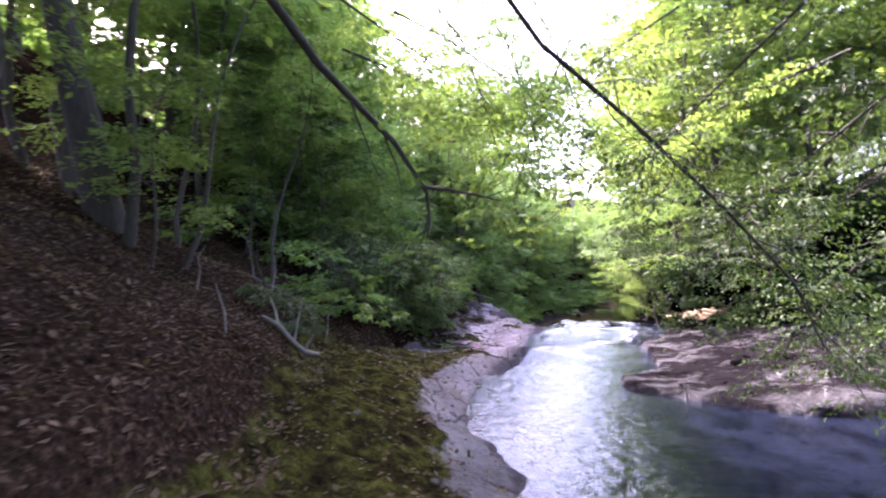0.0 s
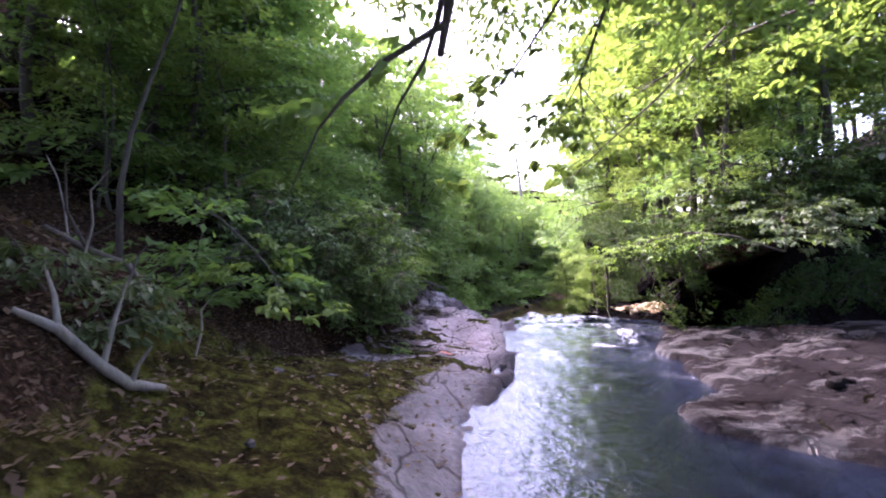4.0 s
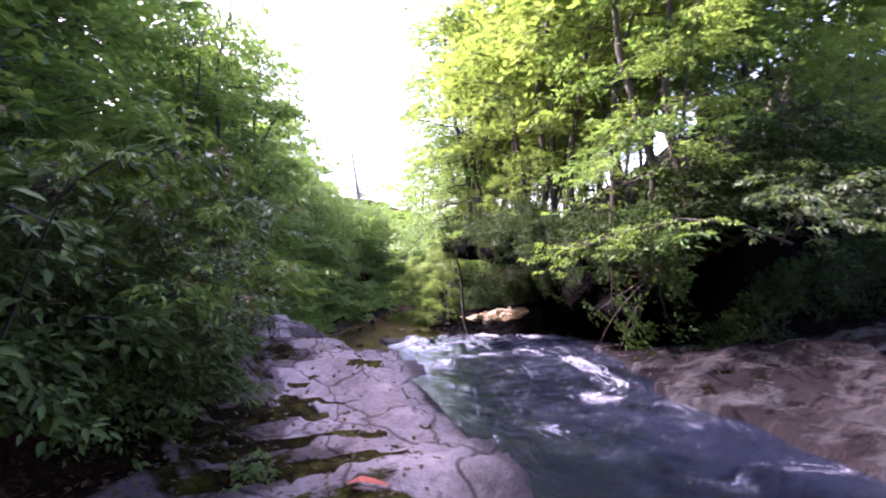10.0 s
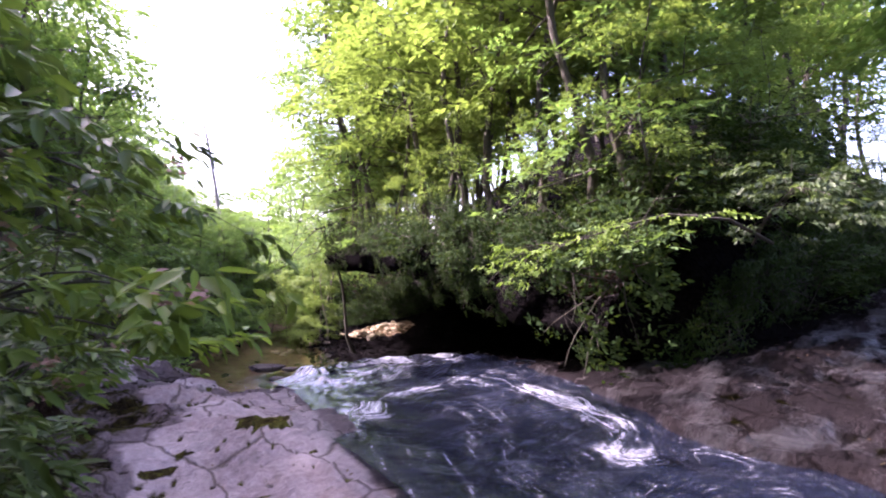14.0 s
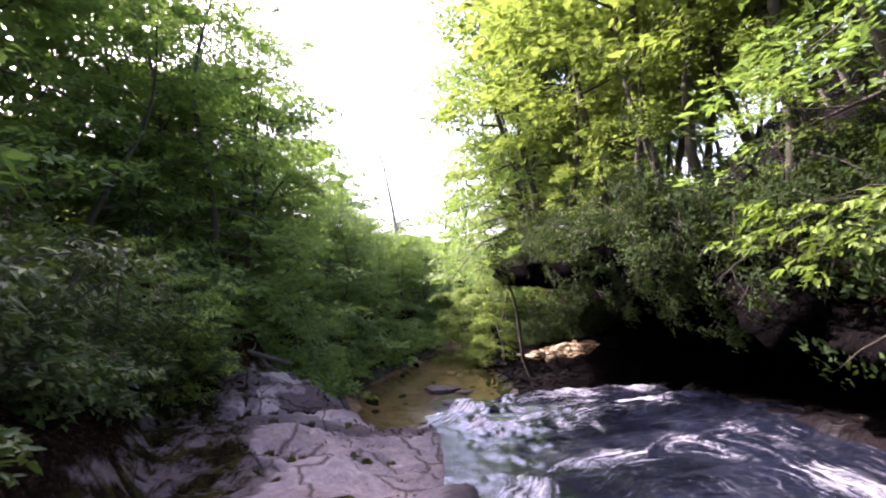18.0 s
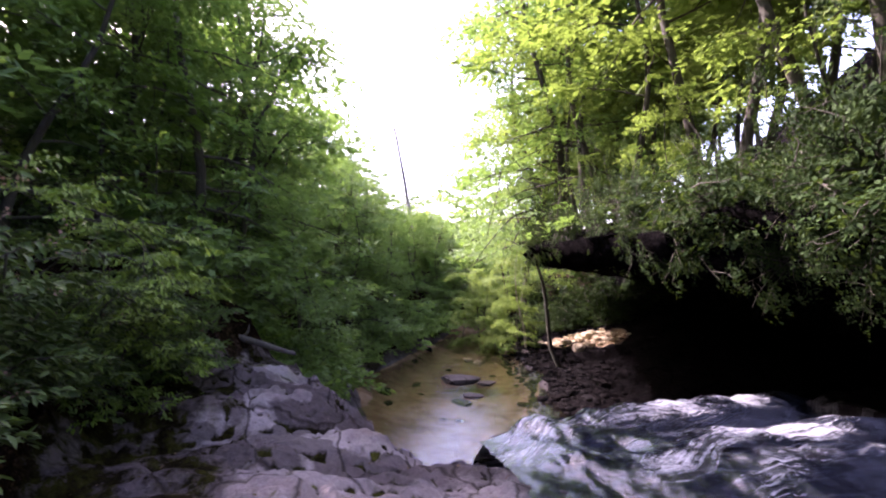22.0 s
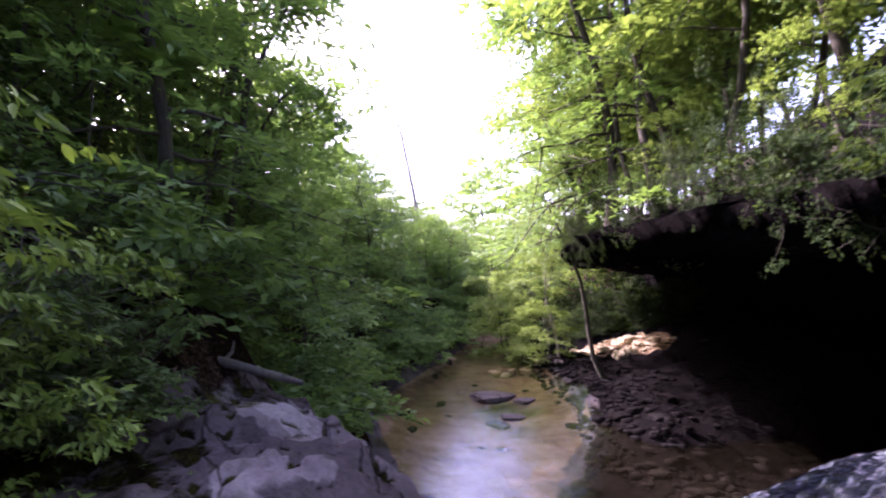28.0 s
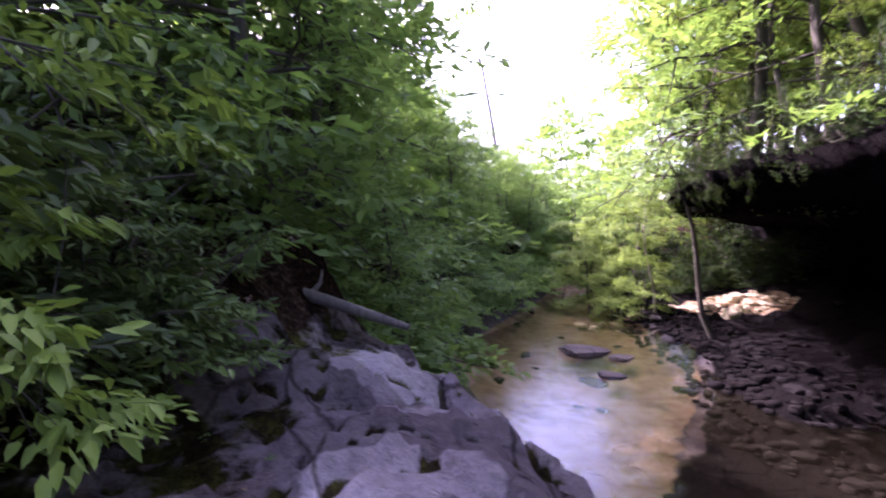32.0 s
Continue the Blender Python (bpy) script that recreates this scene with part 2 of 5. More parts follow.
    nt.links.new(shiny.outputs[0], both.inputs[2])
    nt.links.new(both.outputs[0], out.inputs["Surface"])
    return m


GROUND = ground_material()


def water_material(name, tint, ripple, scale, foamy, turbid, silt):
    m, nt, out = nodes_of(name)
    rip = noise_node(nt, scale, 4.0, 0.6)
    nor = bump(nt, rip, ripple, 0.04)
    gl = put(nt, "ShaderNodeBsdfGlossy", Roughness=0.06)
    gl.inputs["Color"].default_value = (0.9, 0.95, 1, 1)
    nt.links.new(nor, gl.inputs["Normal"])
    tr = nt.nodes.new("ShaderNodeBsdfTransparent")
    tr.inputs["Color"].default_value = (*tint, 1)
    fr = put(nt, "ShaderNodeFresnel", IOR=1.33)
    nt.links.new(nor, fr.inputs["Normal"])
    ms = nt.nodes.new("ShaderNodeMixShader")
    nt.links.new(fr.outputs[0], ms.inputs[0])
    murk = nt.nodes.new("ShaderNodeBsdfDiffuse")
    murk.inputs["Color"].default_value = (*silt, 1)
    body = nt.nodes.new("ShaderNodeMixShader")
    body.inputs[0].default_value = turbid
    nt.links.new(tr.outputs[0], body.inputs[1])
    nt.links.new(murk.outputs[0], body.inputs[2])
    nt.links.new(body.outputs[0], ms.inputs[1])
    nt.links.new(gl.outputs[0], ms.inputs[2])
    last = ms
    if foamy:
        fo = put(nt, "ShaderNodeBsdfPrincipled", Roughness=0.6)
        fo.inputs["Base Color"].default_value = (0.44, 0.47, 0.54, 1)
        way = nt.nodes.new("ShaderNodeCombineXYZ")
        nt.links.new(calc(nt, "MULTIPLY", attribute(nt, "across"), 15.0), way.inputs[0])
        nt.links.new(calc(nt, "MULTIPLY", attribute(nt, "lengthwise"), 1.1), way.inputs[1])
        runs = put(nt, "ShaderNodeTexNoise", Scale=1.0, Detail=7.0, Roughness=0.68)
        nt.links.new(way.outputs[0], runs.inputs["Vector"])
        streak = calc(nt, "ADD", calc(nt, "MULTIPLY", runs.outputs["Fac"], 0.75), calc(nt, "MULTIPLY", noise_node(nt, 18.0, 5.0, 0.7), 0.35))
        v = calc(nt, "ADD", attribute(nt, "foam"), calc(nt, "MULTIPLY", calc(nt, "SUBTRACT", streak, 0.55), 2.1))
        mk = ramp(nt, v, [(0.38, (0, 0, 0)), (0.62, (0.3, 0.3, 0.3)), (0.98, (1, 1, 1))])
        nt.links.new(bump(nt, streak, 0.8, 0.06), fo.inputs["Normal"])
        m2 = nt.nodes.new("ShaderNodeMixShader")
        nt.links.new(calc(nt, "MULTIPLY", mk, 0.92), m2.inputs[0])
        nt.links.new(ms.outputs[0], m2.inputs[1])
        nt.links.new(fo.outputs[0], m2.inputs[2])
        last = m2
    nt.links.new(last.outputs[0], out.inputs["Surface"])
    return m


WATER_STREAM = water_material("stream_water", (0.36, 0.41, 0.48), 0.6, 7.0, True, 0.45, (0.012, 0.016, 0.03))
WATER_POOL = water_material("pool_water", (0.9, 0.88, 0.77), 0.36, 5.0, False, 0.01, (0.2, 0.17, 0.1))

# ---------------------------------------------------------------- plan


def vnoise(x, y, seed=0):
    """Smooth value noise, 0 to 1, on arrays."""
    xi, yi = np.floor(x).astype(np.int64), np.floor(y).astype(np.int64)
    fx, fy = x - xi, y - yi
    fx, fy = fx * fx * (3 - 2 * fx), fy * fy * (3 - 2 * fy)

    def at(i, j):
        n = (i * 374761393 + j * 668265263 + seed * 1442695041) & 0xFFFFFFFF
        n = ((n ^ (n >> 13)) * 1274126177) & 0xFFFFFFFF
        return ((n ^ (n >> 16)) & 0xFFFF) / 65535.0

    a, b, c, d = at(xi, yi), at(xi + 1, yi), at(xi, yi + 1), at(xi + 1, yi + 1)
    return (a * (1 - fx) + b * fx) * (1 - fy) + (c * (1 - fx) + d * fx) * fy


def fbm(x, y, octaves=4, seed=0):
    total, amp, norm = 0.0, 1.0, 0.0
    for o in range(octaves):
        total, norm = total + amp * vnoise(x * 2**o, y * 2**o, seed + o * 7), norm + amp
        amp *= 0.5
    return total / norm


def smooth(a, b, v):
    k = np.clip((v - a) / (b - a), 0, 1)
    return k * k * (3 - 2 * k)


def side(x, y, line):
    """Signed distance to a line of points: positive to the right of its way."""
    best, sign = np.full(np.shape(x), 1e9), np.ones(np.shape(x))
    for (ax, ay), (bx, by) in zip(line[:-1], line[1:]):
        dx, dy = bx - ax, by - ay
        k = np.clip(((x - ax) * dx + (y - ay) * dy) / (dx * dx + dy * dy), 0, 1)
        px, py = x - ax - k * dx, y - ay - k * dy
        d = np.hypot(px, py)
        s = np.where(px * dy - py * dx >= 0, 1.0, -1.0)
        near = d < best - 1e-9
        best, sign = np.where(near, d, best), np.where(near, s, sign)
    return best * sign


# Foot of the left bank, and foot of the right bank and cave's back wall, both walking downstream.
LEFT = [(-1.3, -200), (-1.2, 3), (-1.9, 6.5), (-2.2, 8), (-1.5, 9.6), (-0.5, 11.2), (0.1, 13.3), (0.4, 15.2), (0.2, 17), (-0.1, 18.5), (0.2, 20.3), (0.7, 21.4), (1.3, 22.4), (2.2, 23.8), (3.9, 26.3), (4.6, 34), (8.2, 38.5), (13.5, 46), (17, 53), (22, 62), (40, 90), (200, 300)]
RIGHT = [(200, 6), (20, 10.3), (12, 11), (7, 11.7), (7.0, 12.6), (7.5, 13.7), (8.8, 14.6), (12.0, 15.2), (15.5, 16.6), (18.5, 19.5), (20.5, 23), (22, 27), (23.5, 30.5), (25, 34), (26, 37.5), (27, 41), (27, 46), (30, 54), (50, 80), (210, 285)]
LIP = [(13, 18.9), (9.5, 18.9), (7.8, 18.7), (5.6, 18.3), (4.2, 18.1), (3.2, 18.7), (2.5, 20), (2.27, 21.8), (1.95, 22.9), (1.2, 23.8), (-2, 24.8)]
POOL_Z = -3.4
YS = [-10, 2, 4, 5.8, 7.5, 9.1, 10.5, 12, 13, 14, 15.3, 16.5, 17.5, 18.5]
XL = [1.0, 0.9, 0.75, 0.35, 0.6, 1.2, 1.75, 2.1, 2.3, 2.5, 3.0, 3.4, 3.7, 3.9]
YR = [-10, 5.6, 6.1, 6.6, 7.2, 7.8, 8.4, 9.0, 10, 11, 12, 13, 15, 17, 19]
XR = [9.0, 7.0, 4.4, 3.3, 2.7, 2.9, 3.6, 3.8, 3.9, 4.2, 5.0, 5.6, 6.7, 8.1, 9.5]


def water_level(y):
    return np.interp(y, [-10, 7, 9, 11, 13, 15, 16.5, 17.5, 18.3], [0.03, 0.02, 0.0, -0.07, -0.2, -0.36, -0.55, -0.68, -0.8])


def plates(x, y):
    """Broken plates of rock: each cell of a warped lattice has its own level, with open joints between."""
    wx, wy = 1.1 * fbm(x * 0.7, y * 0.7, 3, 43), 1.1 * fbm(x * 0.7 + 9, y * 0.7, 3, 44)
    cu, cv = (0.95 * x - 0.3 * y) / 1.3 + wx * 1.2, (0.95 * y + 0.3 * x) / 0.75 + wy * 1.6
    cu = cu + 0.5 * (np.floor(cv) % 2)
    level = vnoise(np.floor(cu), np.floor(cv), 45)
    edge = np.minimum(np.minimum(cu - np.floor(cu), np.ceil(cu) - cu) * 1.3, np.minimum(cv - np.floor(cv), np.ceil(cv) - cv) * 0.75)
    joint = (1 - smooth(0.0, 0.068, edge)) * (0.15 + 0.85 * smooth(0.42, 0.56, vnoise(cu * 0.9, cv * 0.9, 46)))
    return level, joint


def height(x, y):
    """The ground's height on arrays."""
    wl = water_level(y)
    xl, xr = np.interp(y, YS, XL), np.interp(y, YR, XR)
    wob = 0.6 * (fbm(x * 1.1, y * 1.3, 4, 5) - 0.5)
    into_l, into_r = xl - x + wob, x - xr + wob
    # left slab
    slope = np.interp(y, [4, 7, 8.5, 10, 13, 15, 17], [0.30, 0.26, 0.10, 0.02, 0.03, 0.08, 0.14])
    slab = wl + 0.02 + slope * np.clip(into_l, 0, 3) + np.interp(y, [0, 4, 7, 9], [0.15, 0.12, 0.05, 0.0]) * smooth(0, 0.5, into_l)
    plate = fbm(x * 0.75 + y * 0.4, y * 0.75 - x * 0.35, 4, 11) * 0.42
    slab = slab + 0.14 * smooth(19, 21, y)
    rung = np.floor(plate / 0.055)
    slab = slab + 0.055 * (rung + smooth(0.72, 1.0, plate / 0.055 - rung)) - 0.21
    # right shelf, in low ledges
    rise = 0.11 * smooth(0, 0.12, into_r) + 0.10 * np.clip(into_r, 0, 14) * np.interp(y, [6, 9, 11, 13, 15], [0.6, 1.0, 1.3, 1.0, 0.5])
    rise = rise + (fbm(x * 0.6 + y * 0.35, y * 1.0 - x * 0.2, 4, 23) - 0.5) * 0.42 * smooth(0, 1.2, into_r)
    rise = rise * (1 - 0.75 * smooth(13.5, 16, y))
    step = rise / 0.09
    cell = np.floor(step)
    rise = 0.25 * rise + 0.75 * 0.09 * (cell + smooth(0.72, 1.0, step - cell))
    shelf = wl + rise
    channel = wl - 0.04 - 0.30 * smooth(0, 0.6, np.minimum(-into_l, -into_r)) * np.interp(y, [5, 9, 12, 15], [1.0, 1.0, 0.5, 0.3])
    channel = channel - 0.1 * np.clip(x - 5, 0, 4) * smooth(15, 18, y)
    channel = channel + (fbm(x * 2.2, y * 1.6, 4, 31) - 0.5) * 0.12
    up = np.where(into_l > 0, slab, np.where(into_r > 0, shelf, channel))
    # cracks and small steps in the slab
    rid = np.abs(fbm(x * 0.9 + 0.5 * y, y * 1.1, 4, 41) - 0.5)
    rid2 = np.abs(fbm(x * 0.75 - 0.3 * y, y * 0.6 + 0.4 * x, 3, 47) - 0.5)
    up = up - 0.045 * (1 - smooth(0, 0.016, rid)) * smooth(0.0, 0.4, np.maximum(into_l, into_r)) - 0.07 * (1 - smooth(0, 0.013, rid2)) * smooth(15, 17, y) * smooth(0, 0.4, into_l)
    ledge = fbm(x * 0.6 + 0.25 * y, y * 1.5 - x * 0.4, 3, 48) * 0.55
    tread = np.floor(ledge / 0.06)
    up = up + smooth(14, 16, y) * smooth(0.1, 0.5, into_l) * (0.06 * (tread + smooth(0.8, 1.0, ledge / 0.06 - tread)) - 0.285)
    block, joint = plates(x, y)
    where = (0.3 * smooth(12.5, 15.5, y) + 0.7 * smooth(16.0, 18.5, y)) * smooth(0.1, 0.5, into_l) + 0.35 * smooth(0.2, 0.8, into_r) * (1 - smooth(12, 14, y))
    up = up + where * ((block - 0.5) * 0.11 - 0.08 * joint)
    # downstream of the lip
    lip = side(x, y, LIP) + (fbm(x * 1.4, y * 1.4, 4, 53) - 0.5) * 0.7
    rough_lip = (fbm(x * 2.0, y * 2.0, 4, 59) - 0.5) * np.where(x > 4.2, 0.5, 0.16) * smooth(-0.9, -0.1, lip)
    front = up - 0.15 * smooth(-0.8, 0, lip) + rough_lip
    bed = POOL_Z - 0.42 + (fbm(x * 0.35, y * 0.35, 4, 61) - 0.5) * 0.55
    dl, dr = -side(x, y, LEFT), side(x, y, RIGHT)
    bed = bed + 0.5 * (1 - smooth(0, 1.8, -dl))
    # rubble shore on the right, rising to the cave's back
    shore = np.interp(y, [18, 24, 27, 30, 32, 36.5, 40, 46, 60], [10.5, 10.3, 9.7, 11.6, 12.6, 13.6, 15.0, 18.0, 26.0])
    far_end = smooth(44, 50, y)
    bed = bed + far_end * 0.8
    on = x - shore + (fbm(x * 0.8, y * 0.8, 3, 67) - 0.5) * 1.6
    rub = 0.5 * smooth(-0.4, 0.5, on) + 0.16 * np.clip(on, 0, 12) + (fbm(x * 1.5, y * 1.5, 4, 71) - 0.5) * 0.5 * smooth(-0.3, 1.0, on)
    bed = bed + rub * smooth(24.9, 26.6, y + 0.12 * (x - 10))
    drop = smooth(0.0, np.where(x > 4.2, 1.5, 0.85), lip)
    h = front * (1 - drop) + bed * drop
    # banks
    early = 1 - smooth(8.5, 11, y)
    dlp = np.clip(dl + (fbm(x * 0.8, y * 0.8, 3, 73) - 0.5) * 0.8, 0, None)
    left = (0.62 - 0.10 * early) * np.minimum(dlp, 24) + 0.25 * smooth(0, 0.4, dlp) + (fbm(x * 0.9, y * 0.9, 4, 79) - 0.5) * 0.5 * smooth(0, 1.5, dlp)
    left = left + np.clip(dlp - 24, 0, 80) * 0.12
    drp = np.clip(dr, 0, None)
    wall = np.interp(y, [12, 14, 16, 18.5, 21, 38, 44], [0.6, 1.6, 3.4, 5.0, 6.4, 5.6, 2.0])
    right = wall * smooth(0, 0.55, drp + (fbm(x, y, 3, 83) - 0.5) * 0.3) + 0.68 * np.minimum(drp, 24) + (fbm(x * 0.7, y * 0.7, 4, 89) - 0.5) * 0.6 * smooth(0, 1.5, drp) + np.clip(drp - 24, 0, 80) * 0.1
    h = h + left + np.where(dr > 0, right, 0.0)
    hollow = 1 - smooth(0.5, 1.1, np.hypot((x - 0.95) / 0.34, (y - 9.65) / 0.66))
    h = h * (1 - hollow) - 0.13 * hollow
    fine = (fbm(x * 6, y * 6, 3, 97) - 0.5) * 0.05 * (1 - hollow)
    return h + fine


def spot(x, y):
    return float(height(np.array([float(x)]), np.array([float(y)]))[0])


# ---------------------------------------------------------------- helpers


def mesh_of(name, verts, faces, material, smooth_it=False):
    me = bpy.data.meshes.new(name)
    verts = np.asarray(verts, dtype=np.float32)
    faces = np.asarray(faces, dtype=np.int32)
    k = faces.shape[1]
    me.vertices.add(len(verts))
    me.vertices.foreach_set("co", verts.ravel())
    me.loops.add(faces.size)
    me.loops.foreach_set("vertex_index", faces.ravel())
    me.polygons.add(len(faces))
    me.polygons.foreach_set("loop_start", np.arange(0, faces.size, k, dtype=np.int32))
    if smooth_it:
        me.polygons.foreach_set("use_smooth", np.ones(len(faces), dtype=bool))
    me.update(calc_edges=True)
    me.materials.append(material)
    return me


def part(name, me, parent, label="", kind=""):
    ob = new(name, me)
    ob.parent = parent
    return tagged(ob, label=label, kind=kind)


def grid_faces(nx, ny):
    i = np.arange(nx * ny).reshape(ny, nx)
    return np.stack([i[:-1, :-1], i[:-1, 1:], i[1:, 1:], i[1:, :-1]], -1).reshape(-1, 4)


def set_mask(me, name, values):
    a = me.attributes.new(name, "FLOAT", "POINT")
    a.data.foreach_set("value", np.asarray(values, dtype=np.float32).ravel())


def tube(points, radii, sides=7):
    """Vertices and faces of a tapered tube along points."""
    pts = [Vector(p) for p in points]
    verts, faces = [], []
    ref = Vector((0.31, 0.17, 0.93))
    for i, p in enumerate(pts):
        way = (pts[min(i + 1, len(pts) - 1)] - pts[max(i - 1, 0)]).normalized()
        u = way.cross(ref)
        u = u.normalized() if u.length > 0.05 else way.cross(Vector((1, 0, 0))).normalized()
        v = way.cross(u)
        for s in range(sides):
            a = 2 * math.pi * s / sides
            verts.append(p + (u * math.cos(a) + v * math.sin(a)) * radii[i])
    for i in range(len(pts) - 1):
        for s in range(sides):
            a, b = i * sides + s, i * sides + (s + 1) % sides
            faces.append((a, b, b + sides, a + sides))
    return verts, faces


def join(pieces):
    verts, faces, n = [], [], 0
    for v, f in pieces:
        verts += [tuple(p) for p in v]
        faces += [tuple(i + n for i in q) for q in f]
        n += len(v)
    return verts, faces


def leaves(rng, centres, size, aspect=0.5, flat=0.6, droop=0.25, ways=None, fold=0.25, fine=False):
    """Pointed leaves, folded along the midrib, four vertices each, at the given places."""
    n = len(centres)
    c = np.asarray(centres)
    ln = size * rng.uniform(0.6, 1.25, n)
    yaw = rng.uniform(0, 2 * np.pi, n) if ways is None else ways + rng.normal(0, 0.7, n)
    pitch = rng.normal(-droop, 0.35, n)
    ahead = np.stack([np.cos(yaw) * np.cos(pitch), np.sin(yaw) * np.cos(pitch), np.sin(pitch)], -1)
    up = np.stack([rng.normal(0, 1 - flat, n), rng.normal(0, 1 - flat, n), np.ones(n)], -1)
    across = np.cross(ahead, up)
    across /= np.linalg.norm(across, axis=1, keepdims=True) + 1e-9
    nor = np.cross(across, ahead)
    half = (ln * aspect * 0.5)[:, None]
    if fine:
        l, k = ln[:, None], nor * half * fold
        bend = -nor * l * 0.12
        v = np.stack([c, c + ahead * l * 0.3 + across * half + k, c + ahead * l * 0.68 + across * half * 0.8 + k + bend * 0.4, c + ahead * l + bend, c + ahead * l * 0.68 - across * half * 0.8 + k + bend * 0.4, c + ahead * l * 0.3 - across * half + k], 1).reshape(-1, 3)
        i = np.arange(n)[:, None] * 6
        return v, np.concatenate([i + [0, 1, 2, 3], i + [0, 3, 4, 5]], 1).reshape(-1, 4)
    mid = c + ahead * (ln * 0.45)[:, None]
    lift = nor * half * fold
    v = np.stack([c, mid + across * half + lift, c + ahead * ln[:, None], mid - across * half + lift], 1).reshape(-1, 3)
    i = np.arange(n)[:, None] * 4
    f = np.concatenate([i + [0, 1, 2], i + [0, 2, 3]], 1).reshape(-1, 3)
    return v, f


# ---------------------------------------------------------------- ground


def axis(spans):
    """Lines at growing or even steps: (start, end, first step, growth)."""
    out = []
    for a, b, s, g in spans:
        v = a
        while v < b:
            out.append(v)
            v += s
            s *= g
    return out


gx = axis([(-4, -0.4, 0.09, 1), (-0.4, 4.4, 0.05, 1), (4.4, 10.5, 0.085, 1), (10.5, 28, 0.25, 1.0), (28, 320, 0.3, 1.12)])
gx = [-4 - v for v in reversed(axis([(0.12, 320, 0.14, 1.1)]))] + gx
gy = [-3 - v for v in reversed(axis([(0.2, 220, 0.3, 1.15)]))] + axis([(-3, 4, 0.16, 1), (4, 14, 0.09, 1), (14, 23.5, 0.055, 1), (23.5, 24.5, 0.1, 1), (24.5, 48, 0.2, 1), (48, 380, 0.3, 1.1)])
GX, GY = np.meshgrid(np.array(gx), np.array(gy))
GZ = height(GX, GY)
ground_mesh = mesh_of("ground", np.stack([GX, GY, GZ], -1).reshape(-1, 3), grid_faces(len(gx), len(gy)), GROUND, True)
dL, dR, dLip = -side(GX, GY, LEFT), side(GX, GY, RIGHT), side(GX, GY, LIP)
intoL, intoR = np.interp(GY, YS, XL) - GX, GX - np.interp(GY, YR, XR)
upper = 1 - smooth(0, 1.0, dLip)
set_mask(ground_mesh, "soil", np.maximum(smooth(-0.15, 0.5, dL), np.maximum(smooth(-0.25, 0.2, dR), smooth(46, 49, GY))))
moss = upper * smooth(0.35, 1.1, intoL) * np.interp(GY, [3, 8, 10, 11, 14, 16, 19, 22], [0.85, 0.75, 0.6, 0.35, 0.40, 0.45, 0.35, 0.35])
moss = np.where((dL > -0.9) & (GY > 10), np.maximum(moss, upper * 0.6 * smooth(-1.0, -0.3, dL)), moss)
lap = np.zeros_like(GZ)
lap[2:-2, 2:-2] = (GZ[4:, 2:-2] + GZ[:-4, 2:-2] + GZ[2:-2, 4:] + GZ[2:-2, :-4]) / 4 - GZ[2:-2, 2:-2]
dirt = 0.7 * smooth(0.016, 0.04, lap) * (GX > -4) * (GX < 10.4) * (GY > 4) * (GY < 24.4) * smooth(0.15, 0.4, np.maximum(intoL, intoR))
damp = upper * smooth(-0.6, 0.5, np.interp(GY, [10, 11, 13, 15, 16, 17.6, 19.5, 20.5, 21.5, 22.5], [-0.6, 0.2, 0.5, 0.95, 1.2, 1.2, 0.9, 0.8, 0.55, 0.15]) + 2.0 * (fbm(GX * 1.3, GY * 1.3, 4, 95) - 0.5) - GX) * smooth(10, 11, GY)
tufts = smooth(0.60, 0.68, fbm(GX * 1.0 + 0.3 * GY, GY * 3.2, 3, 92)) * upper * smooth(0.3, 0.7, intoL) * smooth(9, 10, GY) * (1 - smooth(14, 16, GY))
set_mask(ground_mesh, "moss", np.maximum(np.maximum(moss * np.where(GY > 10.5, 0.7, 1.0), 0.95 * dirt * upper), np.maximum(tufts, 0.55 * damp)))
sandX = np.interp(GY, [18, 24, 26, 28, 31, 36.5, 40, 46], [4.0, 5.9, 7.9, 9.6, 11.8, 13.5, 15, 18]) + 2.6 * (fbm(GX * 0.45, GY * 0.45, 4, 91) - 0.5)
# Round patch of sunlight, painted on the ground through the sand mask.
painted_sun = 1 - smooth(1.8, 2.8, np.hypot(GX - 17.6, GY - 35.7))
set_mask(ground_mesh, "sand", np.maximum(painted_sun, (1 - upper) * smooth(0.1, 0.6, -dL) * smooth(-0.3, 0.9, sandX - GX) * smooth(20.5, 23.5, GY - 0.25 * (GX - 4))))
stain = (0.35 + 0.45 * smooth(17, 18.5, GY)) * smooth(12, 14.5, GY) * smooth(0.41, 0.52, fbm(GX * 0.8 + 0.25 * GY, GY * 1.25 - 0.2 * GX, 4, 93) + 0.1 * smooth(0.3, -1.2, dL + 1.0))
set_mask(ground_mesh, "wet", np.maximum(np.maximum(0.85 * upper * smooth(-0.4, 0.0, intoR) * (1 - smooth(-0.2, 0.2, dR)), upper * np.maximum(0.75 * (1 - smooth(-0.1, 0.7, intoL)), np.maximum(stain, damp))), (1 - upper) * 0.75))
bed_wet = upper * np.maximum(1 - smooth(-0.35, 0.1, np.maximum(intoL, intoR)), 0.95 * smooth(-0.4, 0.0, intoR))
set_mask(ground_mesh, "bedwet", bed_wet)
# Where shade is painted: cave, plunge pool bed, falls recess, undercut bank foot.
cave = np.maximum((1 - upper) * smooth(-0.4, 0.8, GX - sandX) * smooth(17, 19, GY), smooth(13.0, 14.5, GY) * smooth(-1.0, -0.2, dR) * (dR < 2.2)) * (1 - smooth(46, 49, GY)) * (1 - painted_sun)
